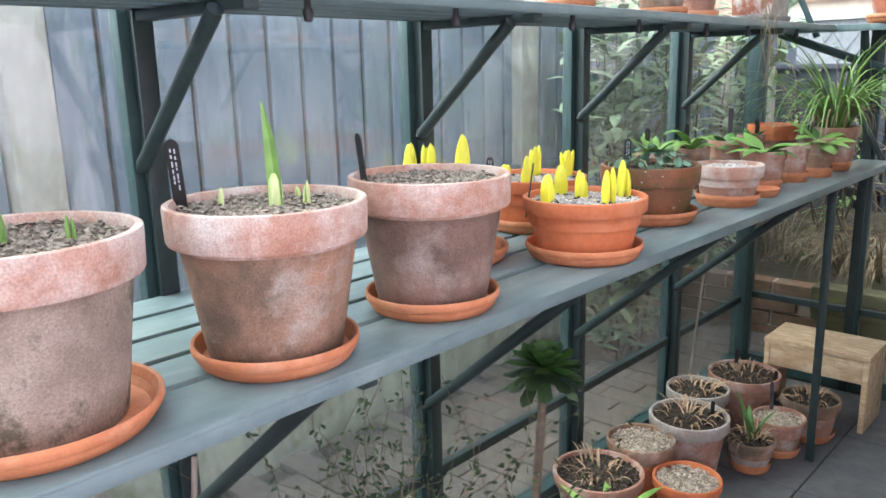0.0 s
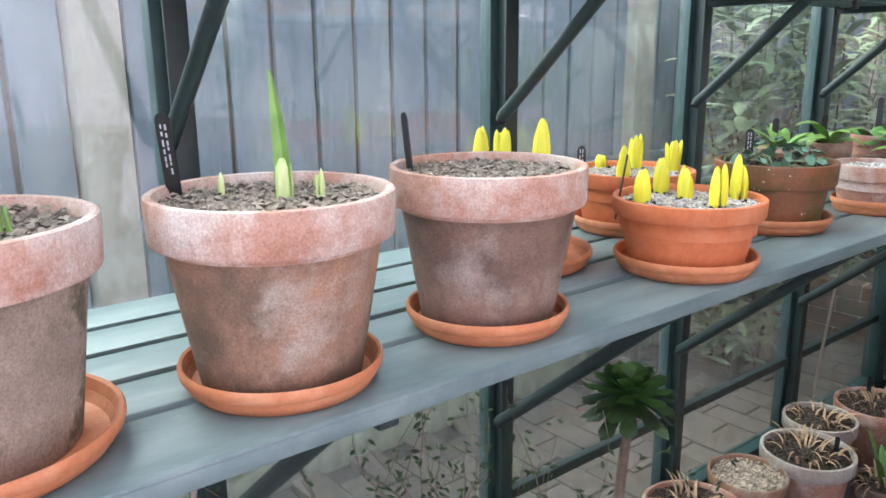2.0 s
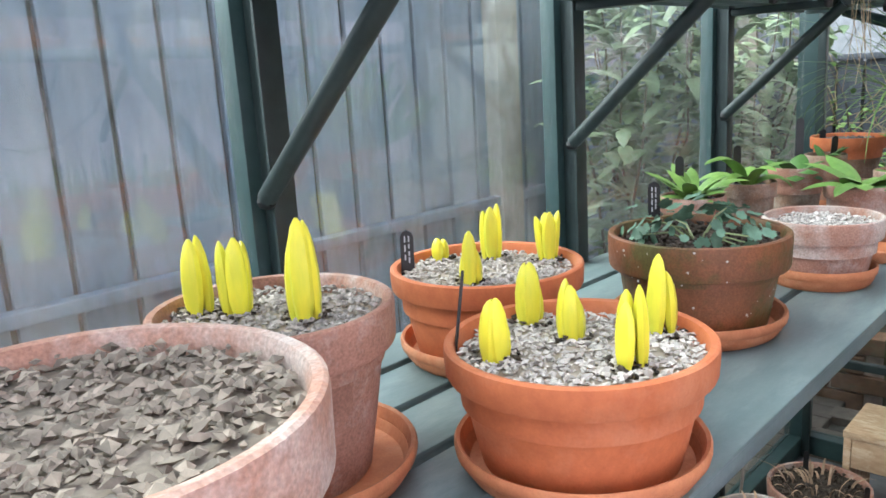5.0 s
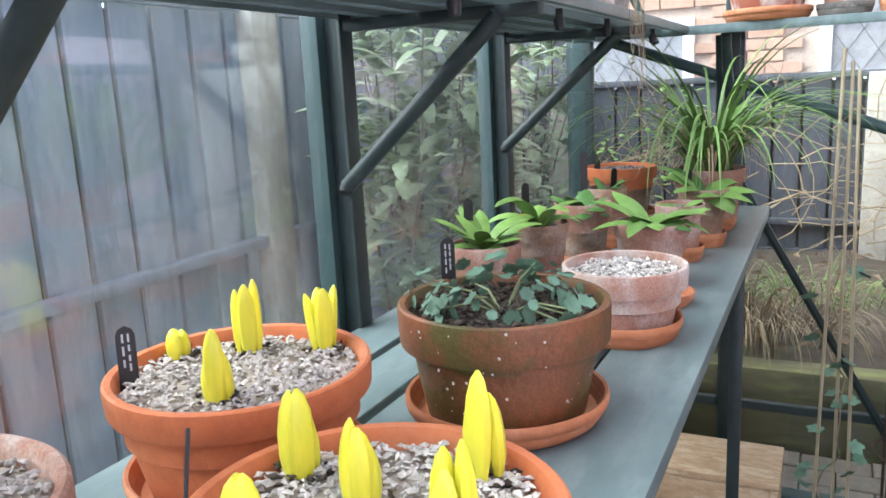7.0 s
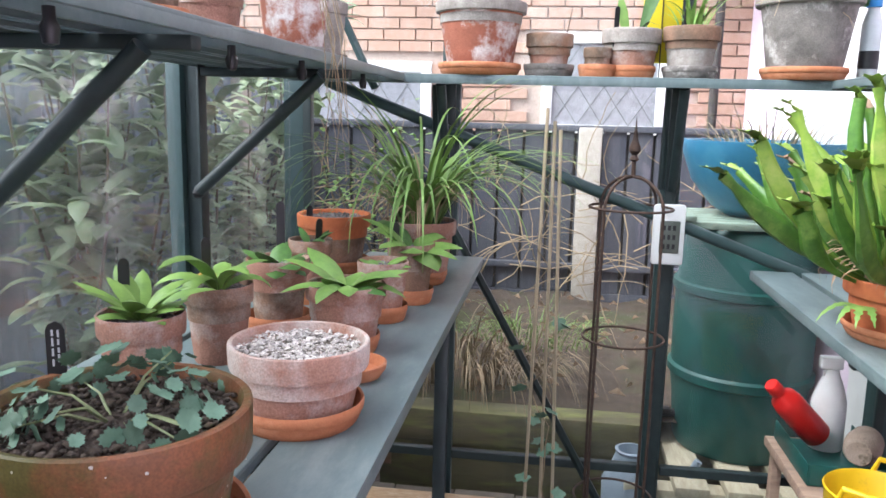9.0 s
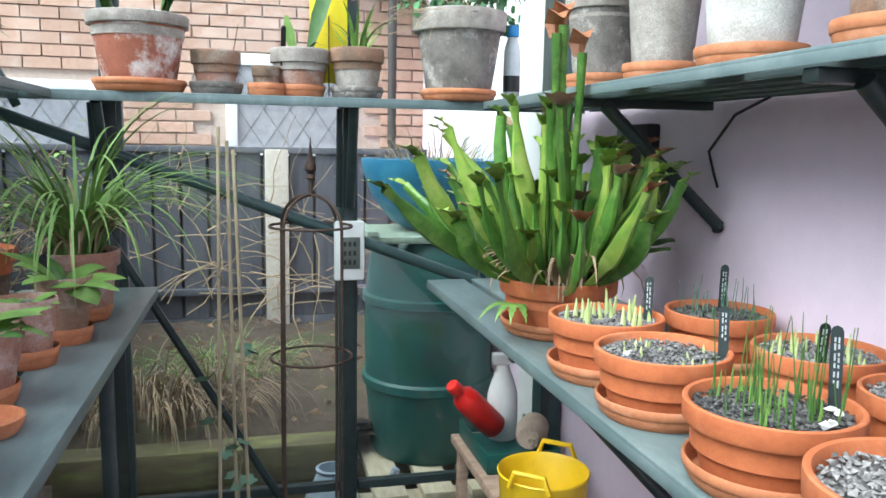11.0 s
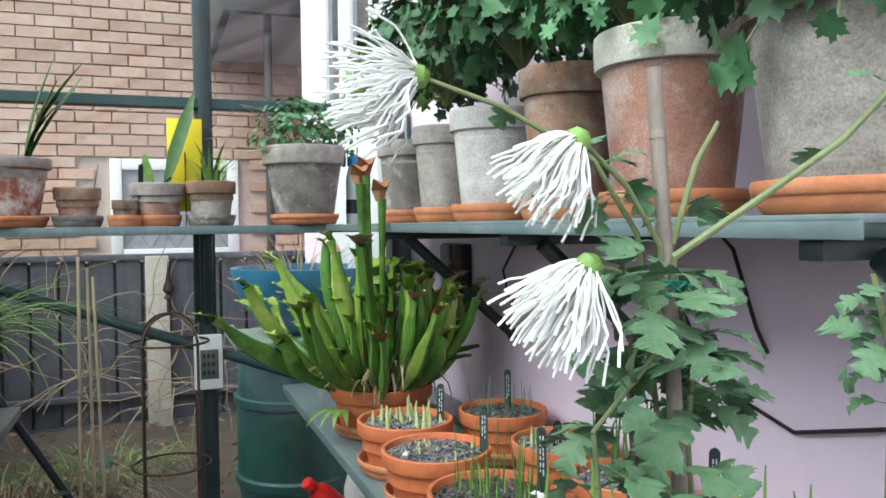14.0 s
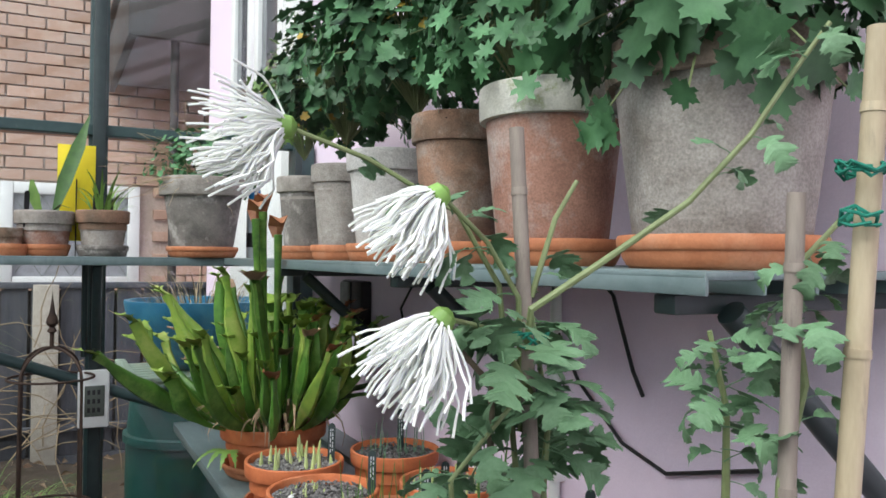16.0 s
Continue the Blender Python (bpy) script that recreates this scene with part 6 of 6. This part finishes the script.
for k in range(20):
    vs, fs = scalloped(1, 0.7, k)
    p = pts[random.randint(1, 14)]
    rot = Euler((rnd(-0.8, 0.8), rnd(-0.8, 0.8), rnd(0, 6.28))).to_matrix()
    q = p + Vector((rnd(-0.05, 0.05), rnd(-0.04, 0.03), rnd(-0.02, 0.02)))
    part("leaf", MB().add([q + rot @ (Vector(v) * rnd(0.028, 0.034)) for v in vs], fs), LEAF_BLUE, cr)
th = thing("thermometer", (-0.189, 3.078, 0.99), "white digital maximum and minimum thermometer", "thermometer")
part("case", MB().bevbox((-0.038, -0.012, -0.075), (0.038, 0.008, 0.075), 0.006), WHITEPL, th)
part("screen", MB().bevbox((-0.022, -0.0145, -0.045), (0.026, -0.0121, 0.035), 0.001), SCREEN, th)
dg = MB()
for z in (0.018, -0.005, -0.028):
    for x in (-0.012, 0.0, 0.012):
        dg.box((x - 0.0035, -0.0156, z - 0.006), (x + 0.0035, -0.0147, z + 0.006))
part("digits", dg, BLACK, th, kind="stuff")
part("hanging_wire", MB().tube([(0.005, 0.0, 0.075), (0.02, 0.004, 0.12)], 0.001, seg=5), WIRE, th)

# ---- white spider chrysanthemum in the aisle ----
mp = pot(0.03, 1.21, FLOOR, 0.115, 0.2, AGED, None, SOIL, label="terracotta pot with chrysanthemums in the aisle", sau=None, size=0.005)
ch = thing("chrysanthemum", (0, 0, 0), "white spider chrysanthemums tied to canes", "chrysanthemum")
STEMS = {
    "arch": [(0.02, 1.21, 0.24), (0.0, 1.26, 0.8), (-0.008, 1.29, 1.304), (-0.015, 1.273, 1.336), (0.036, 1.257, 1.371), (0.089, 1.24, 1.409), (0.128, 1.223, 1.455), (0.145, 1.207, 1.492), (0.164, 1.19, 1.529)],
    "one": [(-0.005, 1.3, 1.196), (-0.018, 1.309, 1.35), (-0.046, 1.318, 1.4), (-0.11, 1.326, 1.434), (-0.161, 1.336, 1.452)],
    "two": [(-0.008, 1.295, 1.252), (-0.016, 1.287, 1.343), (-0.045, 1.28, 1.38), (-0.083, 1.272, 1.408)],
    "three": [(-0.001, 1.28, 1.266), (-0.05, 1.26, 1.325), (-0.097, 1.238, 1.335)],
    "mid": [(0.03, 1.22, 0.24), (0.007, 1.29, 1.212), (0.011, 1.29, 1.258), (-0.004, 1.29, 1.335)],
    "short": [(-0.004, 1.29, 1.343), (0.015, 1.29, 1.397), (0.033, 1.29, 1.424)],
    "right": [(0.05, 1.2, 0.24), (0.083, 1.2, 1.23), (0.083, 1.2, 1.277), (0.068, 1.2, 1.326)],
    "far": [(0.06, 1.19, 0.24), (0.072, 1.15, 1.246), (0.091, 1.15, 1.299), (0.082, 1.15, 1.343), (0.09, 1.15, 1.371), (0.122, 1.15, 1.395)],
    "low": [(0.0, 1.24, 0.24), (-0.05, 1.28, 1.0), (-0.064, 1.29, 1.226), (-0.014, 1.28, 1.284)],
}
for k, (nm, pts) in enumerate(STEMS.items()):
    part("stem", MB().tube(pts, 0.0032 if nm in ("arch", "mid", "right", "far") else 0.0022, 0.0016, seg=8), STALK, ch)
part("old_stem", MB().tube([(0.02, 1.24, 0.24), (-0.023, 1.31, 1.234), (-0.025, 1.305, 1.282), (-0.053, 1.30, 1.308)], 0.003, 0.002, seg=7), WOODY, ch, "dark woody old stem")
random.seed(160)
MUMLEAF = []


def lobed_blade(L, W, droop, seed):
    """A leaf cut into forward-swept blunt lobes, creased along the midrib."""
    random.seed(seed)
    ang, c, n = 0.4, Vector((0.03, 0, 0.004)), 30
    mb, vs, fs = MB(), [], []
    for i in range(n + 1):
        f = i / n
        d = Vector((math.cos(ang), 0, math.sin(ang)))
        nrm = Vector((-math.sin(ang), 0, math.cos(ang)))
        cut = 0.30 + 0.70 * abs(math.sin(math.pi * (2.9 * f + 0.22))) ** 0.8
        w = W * (math.sin(math.pi * min(1, 0.16 + 0.84 * f)) ** 0.6) * cut * (1 + 0.10 * (-1) ** i) if i < n else 0.0004
        for y in (-1, -0.5, 0, 0.5, 1):
            vs.append(c + d * (0.62 * w * abs(y)) + Vector((0, y * w, 0)) + nrm * (0.30 * w * abs(y) - 0.28 * w * y * y + rnd(-0.0007, 0.0007)))
        c = c + d * L / n
        ang -= droop / n
    for i in range(n):
        for q in range(4):
            a = 5 * i + q
            fs.append((a, a + 1, a + 6, a + 5))
    mb.add(vs, fs)
    return mb.tube([(0.0, 0, -0.006), (0.015, 0, 0.001), (0.032, 0, 0.005)], 0.0012, 0.0009, seg=5)


for v in range(6):
    MUMLEAF.append(lobed_blade(0.05 + 0.006 * v, 0.025, 0.9 + 0.3 * v, 300 + v).mesh("mum_leaf", LEAF_MUM))
random.seed(160)
def mum_leaf(p, s=1.0):
    l = new("leaf", MUMLEAF[random.randint(0, 5)])
    l.parent = ch
    l.matrix_local = Matrix.Translation(p) @ Euler((rnd(-0.6, 0.6), rnd(-0.3, 0.7), rnd(0, 6.283))).to_matrix().to_4x4() @ Matrix.Scale(s, 4)
for nm, lo, n, s in (("arch", 2, 18, 0.75), ("mid", 1, 46, 1.2), ("right", 1, 36, 0.85), ("far", 1, 36, 0.75), ("low", 1, 36, 1.3), ("one", 0, 7, 0.9), ("two", 0, 8, 1.0), ("three", 0, 10, 1.1), ("short", 0, 3, 0.8)):
    pts = [Vector(p) for p in STEMS[nm]]
    for _ in range(n):
        i = random.randint(lo, len(pts) - 2) if lo < len(pts) - 1 else lo - 1
        a = pts[max(i - (1 if nm in ("mid", "right", "far", "low") and random.random() < 0.45 else 0), 0)]
        b = pts[i + 1]
        p = a.lerp(b, rnd(0.55, 1.0) if (b - a).length > 0.3 else random.random())
        mum_leaf(p, 0.53 * s * rnd(0.55, 1.2))

def spider_flower(c, d, seed, R):
    """Long thin drooping quilled petals from a green cup."""
    random.seed(seed)
    c, d = Vector(c), Vector(d).normalized()
    fl = new("flower_head")
    fl.parent = ch
    fl.location = c
    m = MB()
    u = d.orthogonal().normalized()
    v = d.cross(u)
    for k in range(130):
        a, sp = rnd(0, 6.283), rnd(0.05, 1.0)
        dr = (d * math.cos(sp) + (u * math.cos(a) + v * math.sin(a)) * math.sin(sp)).normalized()
        p = (u * math.cos(a) + v * math.sin(a)) * 0.004
        pts = [p]
        L = R * rnd(0.55, 1.1)
        for i in range(7):
            dr = (dr + Vector((0, 0, -0.16)) + Vector((rnd(-1, 1), rnd(-1, 1), rnd(-1, 1))) * 0.2).normalized()
            if i == 5:
                dr = (dr + d * 0.5 + Vector((0, 0, 0.55))).normalized()
            pts.append(pts[-1] + dr * L / 7)
        m.tube(pts, 0.0007, 0.0009, seg=5)
    part("petals", m, PETAL, fl, "long thin white quilled petals", kind="stuff")
    part("green_cup", MB().lathe([(0.002, -0.006), (0.007, -0.003), (0.0085, 0.003), (0.006, 0.007), (0, 0.008)], 14, d.to_track_quat("Z", "X").to_matrix().to_4x4()), LEAF_LIGHT, fl)
spider_flower(STEMS["one"][-1], (-0.88, 0.35, 0.0), 171, 0.064)
spider_flower(STEMS["two"][-1], (-0.6, 0.2, -0.5), 172, 0.058)
spider_flower(STEMS["three"][-1], (-0.55, 0.15, -0.7), 173, 0.06)
for a, b, r, m, lb in (((0.02, 1.22, FLOOR + 0.17), (-0.011, 1.30, 1.459), 0.0052, CANE_OLD, "grey weathered cane with a split top"), ((0.06, 1.17, FLOOR + 0.17), (0.077, 1.145, 1.408), 0.0052, CANE_OLD, "grey bamboo cane supporting the flowers"), ((0.03, 1.15, FLOOR + 0.17), (0.112, 1.12, 1.50), 0.0066, CANE, "thick yellow bamboo cane supporting the flowers")):
    cn = thing("support_cane", (0, 0, 0), lb, "cane", "support canes")
    a, b = Vector(a), Vector(b)
    part("cane_rod", MB().tube([a, a.lerp(b, 0.5), b], r, seg=12), m, cn)
    for t in (0.72, 0.86, 0.965):
        p = a.lerp(b, t)
        q = (b - a).normalized() * 0.002
        part("node", MB().tube([p - q * 1.3, p - q * 0.4, p + q * 0.4, p + q * 1.3], r * 1.1, seg=12), m, cn)
random.seed(180)
for c, r in (((-0.010, 1.285, 1.316), 0.012), ((0.097, 1.12, 1.42), 0.012), ((0.098, 1.122, 1.395), 0.010)):
    pts = [Vector(c) + Vector((r * math.cos(k * 0.7) * rnd(0.7, 1.3), r * math.sin(k * 0.7) * rnd(0.7, 1.2), rnd(-0.006, 0.006))) for k in range(34)]
    tw = new("twine_tie", MB().tube(pts, 0.0011, seg=5).mesh("twine_tie", TWINE))
    tagged(tw, "green garden twine knotted round cane and stem", "twine", "twine ties")

# ---- bricks of the far house and of the paving ----
random.seed(200)
WIN = [(-0.59, 0.25, 1.155, 1.83), (-2.3, -1.35, 0.95, 1.62)]
BW, BH = 0.225, 0.0768
full, half = brick_mesh(0.215, 0.03, 0.0665, BRICK), None
spots = []
for r in range(10, 44):
    for k in range(-16, 5):
        x = k * BW + (BW / 2 if r % 2 else 0)
        z = r * BH
        if any(a - 0.2 < x < b - 0.005 and c - 0.07 < z < d for a, b, c, d in WIN) or x > 0.99:
            continue
        spots.append((x, z))
near = [p for p in spots if -1.1 < p[0] < 0.8 and 1.3 < p[1] < 3.2][:290]
for x, z in near:
    b = new("brick", full)
    b.parent = hs
    b.location = (x, 0.0055, z)
rest = MB()
ns = set(near)
for x, z in spots:
    if (x, z) not in ns:
        rest.box((x, -0.024, z), (x + 0.215, 0.0055, z + 0.0665))
part("far_bricks", rest, BRICK, hs, kind="stuff", smooth=False)
pv = thing("brick_paving", (0, 0, 0.012), "damp brown block paving outside the glass", "pavement", kind="structure")
pb = MB().bevbox((0, 0, 0), (0.196, 0.096, 0.03), 0.004).mesh("paver", PAVING, False)
n = 0
for j in range(34):
    for i in range(4):
        if n > 200:
            break
        p = new("paver", pb)
        p.parent = pv
        p.location = (-1.93 + i * 0.2 + (0.1 if j % 2 else 0) - (0.1 if j % 2 and i == 3 else 0) * 1.0, 0.2 + j * 0.1, rnd(-0.003, 0.002))
        n += 1
for j in range(3):
    for i in range(9):
        p = new("paver", pb)
        p.parent = pv
        p.location = (-1.15 + i * 0.2 + (0.1 if j % 2 else 0), 3.22 + j * 0.1, rnd(-0.003, 0.002))
